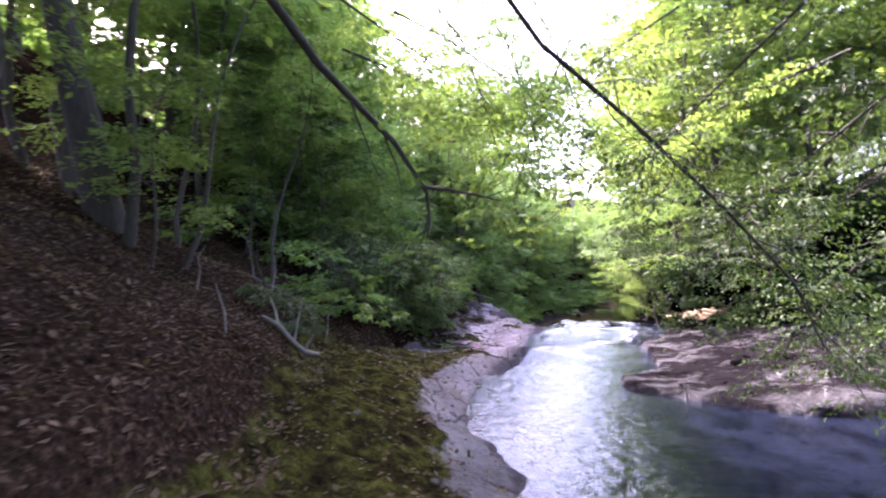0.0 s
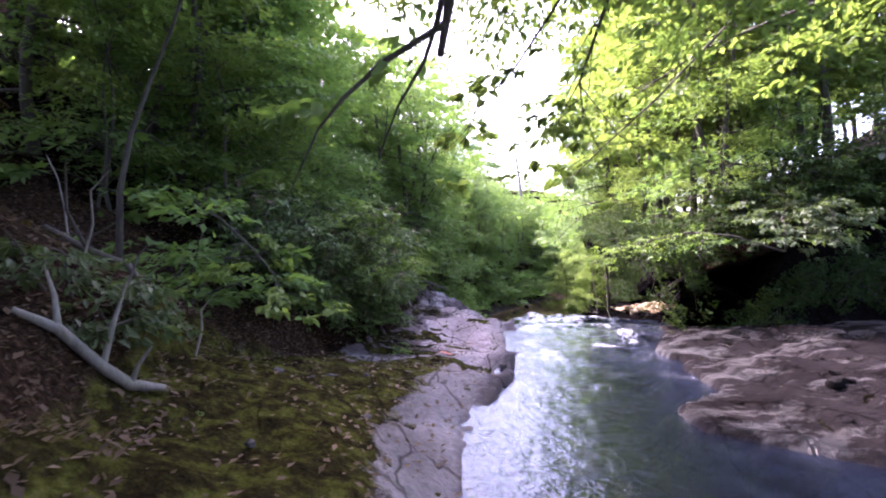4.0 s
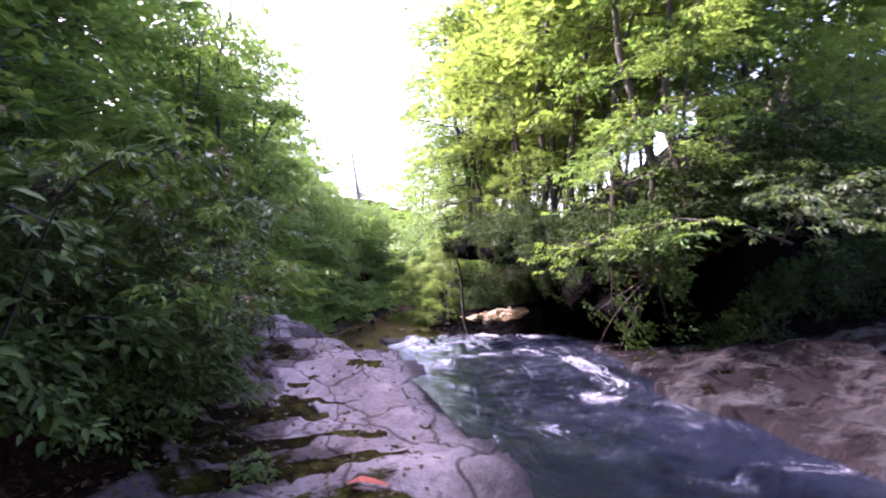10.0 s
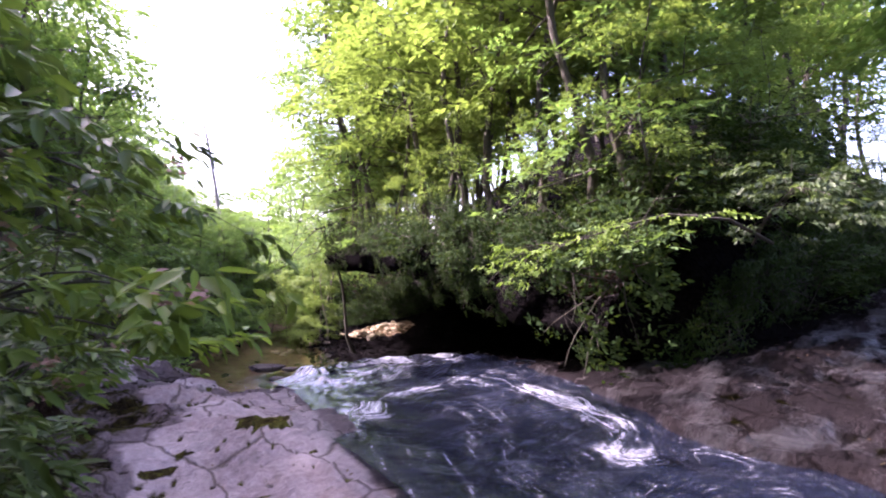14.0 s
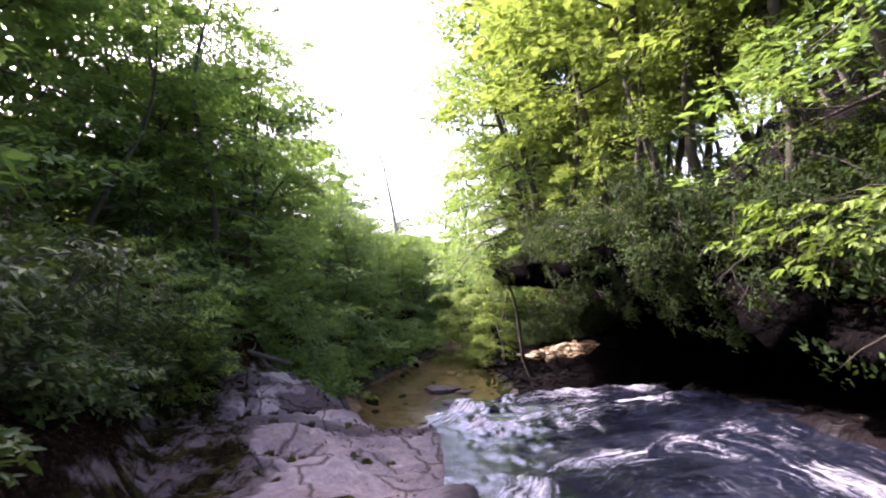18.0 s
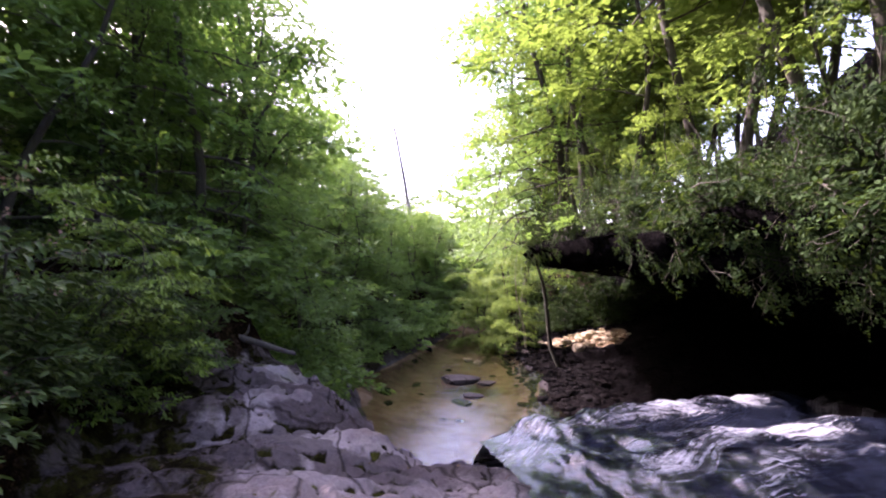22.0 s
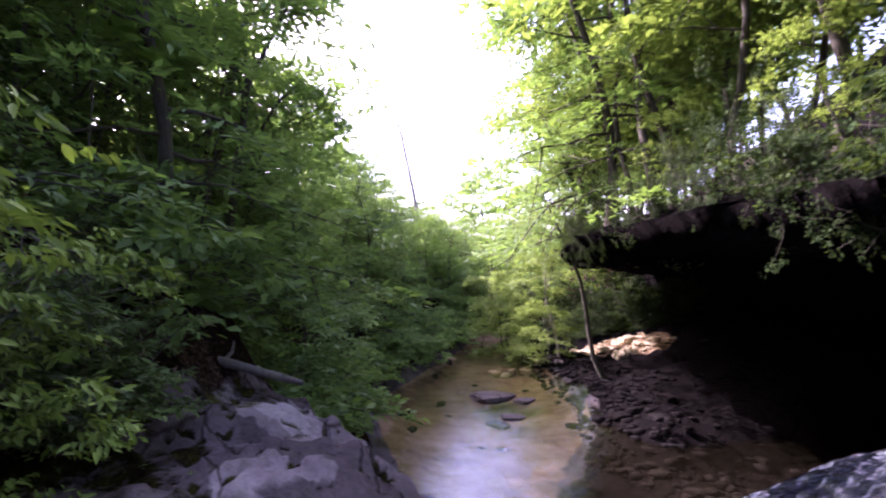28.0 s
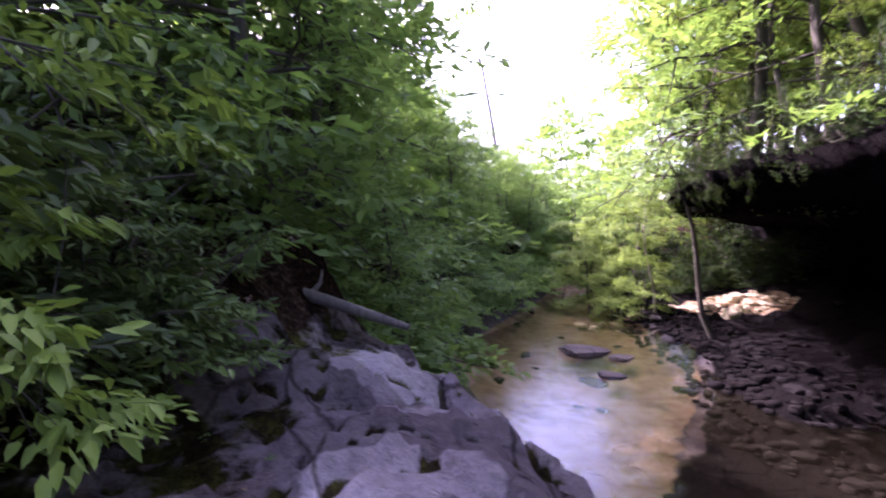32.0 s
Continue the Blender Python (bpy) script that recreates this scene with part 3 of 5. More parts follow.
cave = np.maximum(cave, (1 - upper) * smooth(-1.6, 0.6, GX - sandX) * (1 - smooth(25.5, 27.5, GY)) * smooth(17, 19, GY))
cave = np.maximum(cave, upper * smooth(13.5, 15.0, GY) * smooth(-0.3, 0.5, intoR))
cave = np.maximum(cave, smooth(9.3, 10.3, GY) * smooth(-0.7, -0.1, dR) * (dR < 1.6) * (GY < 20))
set_mask(ground_mesh, "deep_shade", cave)
plate_level, plate_joint = plates(GX, GY)
broken = upper * smooth(12.0, 15.0, GY) * smooth(0.1, 0.5, intoL) * (1 - smooth(-0.3, 0.3, dL))
set_mask(ground_mesh, "tone", broken * smooth(16.5, 19, GY) * smooth(0.35, 0.8, plate_level))
set_mask(ground_mesh, "joint", (0.35 + 0.65 * smooth(16, 18.5, GY)) * broken * plate_joint + 0.5 * upper * plate_joint * smooth(0.2, 0.8, intoR) * (1 - smooth(-0.5, 0.0, dR)))
# Stretch of slab given the dry tone and the painted skylight.
set_mask(ground_mesh, "dry_skylit", upper * smooth(8.5, 10, GY) * (1 - 0.3 * smooth(14.5, 17, GY)) * smooth(0.25, 0.7, intoL))
ground = tagged(new("ground", ground_mesh), "creek bed of purple-grey sandstone with moss, soil banks and sand", "ground", kind="structure")

# ---------------------------------------------------------------- water


def stream():
    """The stream from the upper pool over the apron and down the falls."""
    nx, ny = 190, 380
    s = np.linspace(0, 1, ny)
    ylow = np.interp(s, [0, 0.12, 0.86, 1.0], [-8.0, 4.0, 18.75, 20.95])
    y0 = np.repeat(ylow[:, None], nx, 1)
    xl = np.interp(y0, YS, XL) - 0.22
    xr = np.minimum(np.interp(y0, YR + [20.6], XR + [9.2]) + 0.5, 9.6)
    k = np.repeat(np.linspace(0, 1, nx)[None, :], ny, 0)
    xl = np.where(y0 > 18.75, 4.0, xl)
    x = xl + (xr - xl) * k
    # the lip runs aslant: the sheet is sheared to fall past it
    shear = smooth(14.5, 18.5, y0) * (x - 4.2) * 0.12
    y = y0 + shear
    z = water_level(np.minimum(y0, 18.3)) + 0.012
    over = np.clip(y0 - 18.75, 0, None)
    z = z - 0.8 * over**1.6
    fast = smooth(9, 12.5, y0) * (0.15 + 0.85 * smooth(0.0, 0.12, k))
    z = z - 0.08 * np.clip(x - 5, 0, 4) * smooth(15, 18, y0)
    swell = fbm(x * 1.5 + 0.4 * y, y * 0.8, 3, 7) - 0.5
    chop = fbm(x * 6 - y, y * 3 + x, 3, 9) - 0.5
    z = z + swell * (0.015 + 0.10 * fast + 0.14 * smooth(14, 17, y0) * smooth(0.0, 0.12, k)) + chop * (0.006 + 0.03 * fast + 0.06 * smooth(13.5, 16.5, y0) * smooth(0.0, 0.12, k))
    lines = [  # crests of white water: way, strength, half width
        ([(3.5, 18.0), (4.66, 18.5), (5.8, 18.85), (7.5, 19.2), (9.0, 19.45)], 0.78, 0.6),
        ([(4.5, 16.75), (5.0, 17.06), (6.1, 17.2), (7.2, 17.15), (8.4, 16.95)], 0.72, 0.48),
        ([(4.3, 15.95), (4.7, 16.08), (5.58, 16.32), (6.5, 16.14)], 0.5, 0.3),
        ([(2.9, 14.1), (3.2, 14.4), (4.0, 14.75), (4.87, 14.7), (5.2, 14.2)], 0.66, 0.5),
        ([(5.2, 14.2), (4.9, 12.9), (4.2, 11.85), (3.5, 11.15)], 0.66, 0.38),
        ([(2.5, 10.5), (2.9, 10.6), (3.3, 10.5), (3.5, 10.15)], 0.5, 0.45),
        ([(1.7, 9.35), (2.46, 9.4), (2.75, 9.2), (3.6, 9.15)], 0.42, 0.3),
        ([(1.5, 8.5), (2.2, 8.7), (3.0, 8.5)], 0.36, 0.2),
    ]
    bend = 0.55 * (fbm(x * 1.3, y * 1.3, 4, 14) - 0.5)
    f, turned = np.zeros_like(x), smooth(14.8, 16.4, y0)
    for way, strength, wide in lines:
        d = side(x, y, way) + bend
        z = z + 0.10 * strength * (1 + 0.9 * turned) * np.exp(-(d / (wide * 1.2)) ** 2) * fast
        f = np.maximum(f, strength * np.exp(-(d / wide) ** 2) * (0.5 + 0.5 * smooth(0.3, 0.62, fbm(x * 1.8, y * 1.8, 4, 15))))
    f = np.maximum(f, 0.1 * smooth(15.4, 16.6, y0) * smooth(3.6, 4.4, x))
    f = np.maximum(f, 0.66 * smooth(18.75, 19.2, y0))
    f = np.maximum(f, 0.3 * smooth(8.5, 10.5, y0) * (1 - smooth(15, 16, y0)))
    # lines of flow: across and along the way that the water runs
    turn = turned
    across = (0.89 * x - 0.45 * y) * (1 - turn) + (side(x, y, lines[1][0]) + 0.2 * bend) * turn
    lengthwise = (0.45 * x + 0.89 * y) * (1 - turn) + x * turn
    for way, reach in ((lines[3][0], 0.7), (lines[4][0], 0.6), (lines[5][0], 0.4), (lines[6][0], 0.4)):
        d = side(x, y, way) + bend
        by = np.exp(-(d / reach) ** 4) * (1 - turn)
        across = across * (1 - by) + d * by
        lengthwise = lengthwise * (1 - by) + (x + 0.6 * y) * by
    me = mesh_of("stream", np.stack([x, y, z], -1).reshape(-1, 3), grid_faces(nx, ny), WATER_STREAM, True)
    set_mask(me, "foam", f)
    set_mask(me, "across", across)
    set_mask(me, "lengthwise", lengthwise)
    tagged(new("stream", me), "shallow fast creek with white water sliding over rock", "water", kind="structure")


stream()
pool_mesh = mesh_of("pool", [(2.5, 19, POOL_Z), (27, 19, POOL_Z), (27, 62, POOL_Z), (2.5, 62, POOL_Z)], [(0, 1, 2, 3)], WATER_POOL)
tagged(new("pool", pool_mesh), "still clear shallow pool over tan sand and stones", "water", kind="structure")

# ---------------------------------------------------------------- overhang
LIPS = [(5.9, 12.7, 1.15), (6.2, 14.4, 1.2), (6.6, 16.2, 1.3), (7.1, 18.4, 1.4), (7.7, 20.5, 1.45), (8.4, 23.0, 1.45), (9.4, 26.5, 1.5), (11.2, 30.0, 1.5), (13.3, 33.3, 1.45), (15.0, 36.0, 1.35), (17.6, 39.3, 1.3), (24.0, 43.5, 1.4)]
BACKS = [(8.5, 12.2), (11.5, 12.8), (14.0, 13.8), (17.5, 15.5), (20.5, 18.0), (22.5, 21.5), (24.5, 26), (26, 29.5), (27.5, 33), (29, 36.5), (30, 41), (30.5, 45)]


def overhang():
    nu, nv = 260, 30
    u = np.linspace(0, len(LIPS) - 1, nu)
    idx = np.arange(len(LIPS))
    lipx, lipy, lipz = (np.interp(u, idx, [p[k] for p in LIPS]) for k in range(3))
    bx, by = (np.interp(u, idx, [p[k] for p in BACKS]) for k in range(2))
    rows = []
    for k in np.linspace(0, 1, nv):  # the roof, from back to lip
        w = 1 - k
        x, y = lipx + (bx - lipx) * w, lipy + (by - lipy) * w
        rows.append((x, y, lipz - 1.3 * w + 0.5 * (fbm(x, y, 4, 3) - 0.5)))
    for k in np.linspace(0.0, 1, nv):  # the face and the top, from lip to back
        x, y = lipx + (bx - lipx) * k, lipy + (by - lipy) * k
        rows.append((x - 0.25 * (1 - k), y, lipz + 0.3 + 1.6 * k + 0.35 * (fbm(x * 0.9, y * 0.9, 4, 4) - 0.5) + 0.3 * min(1, k * 8) - 0.9 * np.clip(2.2 - u, 0, 1)))
    X, Y, Z = (np.array([r[k] for r in rows]) for k in range(3))
    bed = np.floor((Z + 0.3 * fbm(X * 0.5, Y * 0.5, 2, 8)) / 0.16)
    j = (fbm(X * 1.5 + Z, Y * 1.5 - Z, 3, 6) - 0.5) * 0.9 + (vnoise(bed * 3.7, np.floor(Y * 1.1 + bed * 0.37), 5) - 0.5) * 0.35
    Z = Z + (fbm(X * 0.8, Y * 0.8, 4, 12) - 0.5) * 0.5
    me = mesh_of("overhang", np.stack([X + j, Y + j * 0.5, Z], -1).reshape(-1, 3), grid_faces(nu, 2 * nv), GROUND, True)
    top = np.zeros((2 * nv, nu))
    top[nv + 4:] = 1.0
    set_mask(me, "soil", top)
    set_mask(me, "moss", np.zeros_like(top) + 0.2)
    set_mask(me, "sand", np.zeros_like(top))
    # Underside and face: wet masks, then the roof's shade painted near-black.
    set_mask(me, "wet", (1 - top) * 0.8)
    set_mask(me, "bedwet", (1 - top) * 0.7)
    set_mask(me, "deep_shade", (1 - top) * 0.9)
    for name in ("dry_skylit", "tone", "joint"):
        set_mask(me, name, np.zeros_like(top))
    tagged(new("rock_overhang", me), "sandstone overhang with a shade-painted underside, soil and roots on top", "rock", kind="structure")


overhang()


def top_of(x, y):
    """The ground or the top of the overhang."""
    z = spot(x, y)
    best = None
    for (ax, ay, az), (bx, by), (cx, cy, cz), (ex, ey) in zip(LIPS[:-1], BACKS[:-1], LIPS[1:], BACKS[1:]):
        for k in np.linspace(0.02, 1, 14):
            for w in (0.0, 0.25, 0.5, 0.75):
                px = (ax + (bx - ax) * k) * (1 - w) + (cx + (ex - cx) * k) * w
                py = (ay + (by - ay) * k) * (1 - w) + (cy + (ey - cy) * k) * w
                d = math.hypot(px - x, py - y)
                if best is None or d < best[0]:
                    best = (d, (az * (1 - w) + cz * w) + 0.5 + 1.6 * k)
    return max(z, best[1]) if best[0] < 0.8 else z


# ---------------------------------------------------------------- plants


def crown_points(rng, limbs, per, spread):
    """Places and headings of leaves: flat fans on twigs along the limbs, one above the other with gaps between."""
    pts, ways = [], []
    for line in limbs:
        line = np.array(line)
        n = len(line)
        d = line[-1] - line[0]
        heading = math.atan2(d[1], d[0])
        for k in range(per):
            f = rng.beta(2.0, 1.1) * (n - 1)
            i = min(int(f), n - 2)
            base = line[i] + (line[i + 1] - line[i]) * (f - i) + rng.normal(0, 0.15, 3) * spread
            a = heading + rng.choice((-1, 1)) * rng.uniform(0.1, 1.3)
            m = int(rng.integers(11, 24))
            t = rng.uniform(0.0, 1.0, m) ** 0.8
            s = rng.uniform(-1, 1, m) * (0.25 + 0.75 * np.sin(np.pi * np.clip(t * 0.85 + 0.1, 0, 1)))
            length, width = spread * rng.uniform(1.3, 2.6), spread * rng.uniform(0.5, 0.95)
            dip, bank = rng.uniform(-0.5, 0.1), rng.normal(0, 0.25)
            x = t * length
            z = dip * x * t + bank * s * width + rng.normal(0, 0.05, m) * spread
            pts.append(base + np.stack([x * math.cos(a) - s * width * math.sin(a), x * math.sin(a) + s * width * math.cos(a), z], -1))
            ways.append(a + 0.8 * s)
    return np.concatenate(pts), np.concatenate(ways)


def make_tree(name, label, seed, tall, bare, reach, limbs, per, size, leaf, bark, girth, aspect=0.5, lean=0.0, rising=0.35, spread=0.4, droop=0.25):
    """A tree with its foot at the origin: a bent tapered trunk with limbs, and a crown of leaves."""
    rng = np.random.default_rng(seed)
    thing = new(name)
    tagged(thing, label, "tree")
    n = 9
    phase = rng.uniform(0, 6.28)
    spine = [np.array([lean * (i / n) ** 1.2 * tall * 0.2 + 0.03 * tall * math.sin(i * 0.8 + phase), 0.03 * tall * math.cos(i * 0.7 + phase) - 0.03 * tall * math.cos(phase), tall * 0.96 * i / n]) for i in range(n + 1)]
    spine[0] = np.array([0, 0, -0.4])
    pieces = [tube(spine, [girth * (1.25 if i == 0 else 1 - 0.85 * i / n) for i in range(n + 1)], 8)]
    lines = []
    for k in range(limbs):
        f = bare + (1 - bare) * (k + rng.uniform(0, 0.8)) / limbs
        i = min(int(f * n), n - 1)
        p0 = spine[i] + (spine[i + 1] - spine[i]) * (f * n - i)
        a = k * 2.4 + rng.uniform(-0.5, 0.5)
        length = reach * (1.05 - 0.6 * ((f - bare) / (1 - bare + 1e-6)) ** 1.5) * rng.uniform(0.7, 1.15)
        line, way = [p0], np.array([math.cos(a), math.sin(a), rising + rng.uniform(-0.2, 0.3)])
        for s in range(5):
            way = way + rng.normal(0, 0.14, 3) + np.array([0, 0, -0.07])
            line.append(line[-1] + way / np.linalg.norm(way) * length / 5)
        lines.append(line)
        r0 = girth * 0.36 * (1 - 0.6 * f)
        pieces.append(tube(line, [r0 * (1 - 0.17 * s) for s in range(6)], 5))
        for b in range(2):
            s = int(rng.integers(1, 4))
            w2 = (line[s + 1] - line[s]) + rng.normal(0, 0.6, 3) * length / 5
            sub = [line[s]]
            for q in range(3):
                sub.append(sub[-1] + w2 / np.linalg.norm(w2) * length * 0.16 + rng.normal(0, 0.03, 3) * length)
            lines.append(sub)
            pieces.append(tube(sub, [r0 * 0.5 * (1 - 0.25 * q) for q in range(4)], 4))
    v, f = join(pieces)
    part("trunk", mesh_of("trunk", v, f, bark, True), thing)
    pts, ways = crown_points(rng, lines, per, spread)
    v, f = leaves(rng, pts, size, aspect, 0.65, droop, ways)
    part("crown", mesh_of("crown", v, f, leaf), thing)
    return thing


def make_shrub(name, label, seed, tall, reach, stems, per, size, leaf, aspect, droop=0.35, spread=0.22, flowers=0):
    """A many-stemmed bush with its foot at the origin."""
    rng = np.random.default_rng(seed)
    thing = new(name)
    tagged(thing, label, "shrub")
    lines = []
    for k in range(stems):
        a, out = k * 2.4 + rng.uniform(-0.6, 0.6), rng.uniform(0.25, 1.0)
        way = np.array([math.cos(a) * out, math.sin(a) * out, rng.uniform(0.5, 1.1)])
        line, length = [np.array([rng.normal(0, 0.12), rng.normal(0, 0.12), -0.15])], rng.uniform(0.75, 1.1)
        for s in range(6):
            way = way + rng.normal(0, 0.16, 3) + np.array([way[0] * 0.12, way[1] * 0.12, -0.05])
            u = way / np.linalg.norm(way)
            line.append(line[-1] + u * np.array([reach, reach, tall]) * length / 5.2)
        lines.append(line)
        pieces = [tube(line, [0.019 * (1 - 0.13 * s) for s in range(7)], 5)]
        for b in range(3):
            s = int(rng.integers(1, 6))
            w2 = rng.normal(0, 1, 3) * np.array([1, 1, 0.35])
            w2 /= np.linalg.norm(w2)
            sub = [line[s]]
            for q in range(3):
                sub.append(sub[-1] + (w2 + rng.normal(0, 0.25, 3)) * reach * 0.2)
            lines.append(sub)
            pieces.append(tube(sub, [0.012, 0.009, 0.006, 0.004], 4))
        v, f = join(pieces)
        part("stem", mesh_of("stem", v, f, BARK, True), thing)
    pts, ways = crown_points(rng, lines, per, spread)
    v, f = leaves(rng, pts, size, aspect, 0.5, droop, ways, 0.3, aspect < 0.45)
    part("foliage", mesh_of("foliage", v, f, leaf), thing)
    if flowers:
        ends = np.array([line[-1] for line in lines])
        pick = ends[rng.integers(0, len(ends), flowers)]
        c = (pick[:, None, :] + rng.normal(0, 0.035, (flowers, 12, 3)) + rng.normal(0, 0.12, (flowers, 1, 3))).reshape(-1, 3)
        v, f = leaves(rng, c, 0.035, 0.8, 0.2, -0.3)
        part("blossom", mesh_of("blossom", v, f, FLOWER), thing, "faded pinkish-white flower heads")
    return thing


def place(ob, spots, group, rng, sink=0.05, first=True):
    """Sets a thing at the first spot (x, y, size) and copies of it at the others."""
    for i, (x, y, s) in enumerate(spots):
        m = pose(x, y, top_of(x, y) - sink, rng.uniform(-4, 4), rng.uniform(-4, 4), rng.uniform(0, 360)) @ Matrix.Scale(s, 4)
        if i == 0:
            ob.matrix_basis = m
            tagged(ob, group=group)
        else:
            copy_thing(ob, m)


rng = random.Random(5)

# The strip of open sky down the valley: bearing from the creek's middle, and how high plants may reach there.
GAPS = [
    (-0.5, 8.4, [7, 9, 14, 18.6, 20, 22, 23.5, 24], [60, 27, 22, 17, 9, 15, 24, 60]),
    (1.3, 11.6, [10, 11.5, 13.5, 17, 19, 21.5, 22.5], [60, 22, 15, 8.5, 13, 19, 60]),
    (1.4, 14.0, [7, 8.5, 12.6, 18, 22.2, 24.5, 26, 27], [60, 22, 14.5, 8.5, 11, 16, 25, 60]),
    (1.5, 17.2, [6.5, 8, 13.9, 19.5, 25, 30.5, 32, 33], [60, 24, 16.8, 11.2, 14.8, 18, 24, 60]),
]


def room(x, y, reach):
    """The height above the eye that a plant of that reach may have at a place."""
    best = 99.0
    for ex, ey, bearings, heights in GAPS:
        d = math.hypot(x - ex, y - ey)
        if y < ey + 1 or d < 3:
            continue
        az, half = math.degrees(math.atan2(x - ex, y - ey)), math.degrees(math.atan2(reach * 0.5, d))
        el = min(float(np.interp(az + k * half, bearings, heights)) for k in (-1, -0.5, 0, 0.5, 1))
        best = min(best, 1.0 + d * math.tan(radians(el)))
    return best


def along(line, start, end, step, near, far, jitter=0.5):
    """Places beside a line of points: from near to far metres off it, outwards."""
    out, walked, nxt = [], 0.0, start
    for (ax, ay), (bx, by) in zip(line[:-1], line[1:]):
        n = math.hypot(bx - ax, by - ay)
        while nxt < walked + n and nxt < end:
            k = (nxt - walked) / n
            off = rng.uniform(near, far)
            out.append((ax + (bx - ax) * k + (by - ay) / n * off, ay + (by - ay) * k - (bx - ax) / n * off))
            nxt += step * rng.uniform(1 - jitter, 1 + jitter)
        walked += n
    return out


def strew(ob, group, spots, tall, reach, low, high, sink=0.1, least=0.25, clear=1.1):
    """Copies of a thing at places, at sizes from low to high, kept out of the strip of sky and off the walk."""
    made = 0
    for x, y in spots:
        s = rng.uniform(low, high)
        z = top_of(x, y)
        s = min(s, (room(x, y, reach * s) - z) / tall)
        off = ((x - 17.7) * sun_way.x + (y - 35.7) * sun_way.y) / math.cos(se)
        aside = abs((x - 17.7) * sun_way.y - (y - 35.7) * sun_way.x) / math.cos(se)
        if off > 1 and aside < reach * s * 0.7 + 1.4:  # keeps the sun's way to the boulders under the overhang
            s = min(s, (off * math.tan(se) - 3.4 - z) / tall)
        path_x = np.interp(y, [0, 9, 10.5, 12, 18.2], [-0.2, -0.4, 0.9, 1.4, 1.4])
        if s < least or (-0.8 < y < 19 and abs(x - path_x) < clear):
            continue
        m = pose(x, y, z - sink, rng.uniform(-5, 5), rng.uniform(-5, 5), rng.uniform(0, 360)) @ Matrix.Scale(s, 4)
        if made == 0:
            ob.matrix_basis = m
            tagged(ob, group=group)
        else:
            copy_thing(ob, m)
        made += 1


def variant(ob, label):
    return tagged(copy_thing(ob, Matrix()), label)


OUTL = [(x, y) for x, y in reversed(LEFT)]  # walked upstream, so that outwards is to the left bank
maple = make_tree("broadleaf_tree", "broadleaf tree with layered mid-green leaves on the walked bank", 1, 9.0, 0.05, 3.2, 15, 8, 0.18, LEAF_MID, BARK, 0.11, 0.55, 0, 0.3, 0.5)
beech = make_tree("slender_tree", "slender tall tree with light green leaves on the near slope", 2, 12.0, 0.3, 3.4, 13, 7, 0.22, LEAF_BRIGHT, BARK, 0.10, 0.55, 0, 0.35, 0.5)
hemlock = make_tree("hemlock_tree", "dark hemlock with drooping feathery sprays on the walked bank", 3, 10.0, 0.03, 3.0, 22, 6, 0.22, LEAF_HEMLOCK, BARK, 0.12, 0.32, 0, 0.02, 0.45, 0.12)
sapling = make_tree("sapling", "thin young tree with yellow-green leaves", 4, 6.0, 0.2, 1.8, 10, 7, 0.14, LEAF_BRIGHT, BARK, 0.045, 0.55, 0.6)
wood = make_tree("forest_tree", "tall forest tree with a wide leafy crown", 5, 15.0, 0.1, 4.6, 14, 2, 0.6, LEAF_MID, BARK, 0.17, 0.6, 0, 0.3, 0.75)
wood_light = make_tree("forest_tree", "tall forest tree with yellow-green leaves on the far slope", 7, 15.0, 0.3, 4.2, 14, 3, 0.45, LEAF_BRIGHT, BARK, 0.15, 0.6, 0, 0.35, 0.7)
# Added light-blocker: its crown stays mostly out of view.
shade_canopy = make_tree("canopy_tree", "tall tree added to shade the creek with its high crown", 6, 15.0, 0.42, 5.5, 17, 9, 0.34, LEAF_MID, BARK, 0.2, 0.6, 0, 0.25, 0.75)
laurel = make_shrub("laurel_bush", "evergreen bush with dark glossy leaves and faded blossom", 11, 2.2, 1.3, 10, 6, 0.12, LEAF_DARK, 0.38, 0.3, 0.2, 30)
leafy = make_shrub("leafy_bush", "leafy green bush on the walked bank", 12, 1.9, 1.3, 8, 3, 0.17, LEAF_MID, 0.52, 0.2, 0.24)

# lengths along the two banks: the walked upstream line starts far away
LEN_L = sum(math.dist(a, b) for a, b in zip(OUTL[:-1], OUTL[1:]))


def left_spots(y0, y1, step, near, far):
    """Places beside the left bank's foot between two values of y."""
    return [p for p in along(OUTL, 0, LEN_L, step, near, far) if y0 <= p[1] <= y1 and -side(p[0], p[1], LEFT) > near * 0.7]


def right_spots(y0, y1, step, near, far, x1=40):
    return [p for p in along(RIGHT, 0, 900, step, near, far) if y0 <= p[1] <= y1 and p[0] < x1 and side(p[0], p[1], RIGHT) > near * 0.7]


strew(laurel, "laurel bushes on the walked bank", left_spots(10.5, 17, 0.9, 0.35, 0.9) + left_spots(17, 20.6, 0.8, 0.3, 0.9) + left_spots(18.6, 21.4, 0.75, 0.05, 0.5) + left_spots(11, 24, 1.2, 1.5, 3.0), 2.4, 1.4, 0.7, 1.05, 0.1, 0.3, 1.0)
strew(leafy, "leafy bushes on the walked bank", [(0.1, 23.7), (0.5, 24.0), (0.8, 24.5), (-0.3, 23.2), (0.2, 24.6), (0.6, 25.2)] + left_spots(25, 33, 1.0, 1.3, 2.2) + left_spots(33, 50, 1.0, 0.5, 1.1) + left_spots(7.5, 11, 1.1, 0.9, 2.4) + left_spots(11, 24, 1.6, 3.0, 4.5), 2.0, 1.4, 0.7, 1.2, 0.1, 0.25, 2.0)
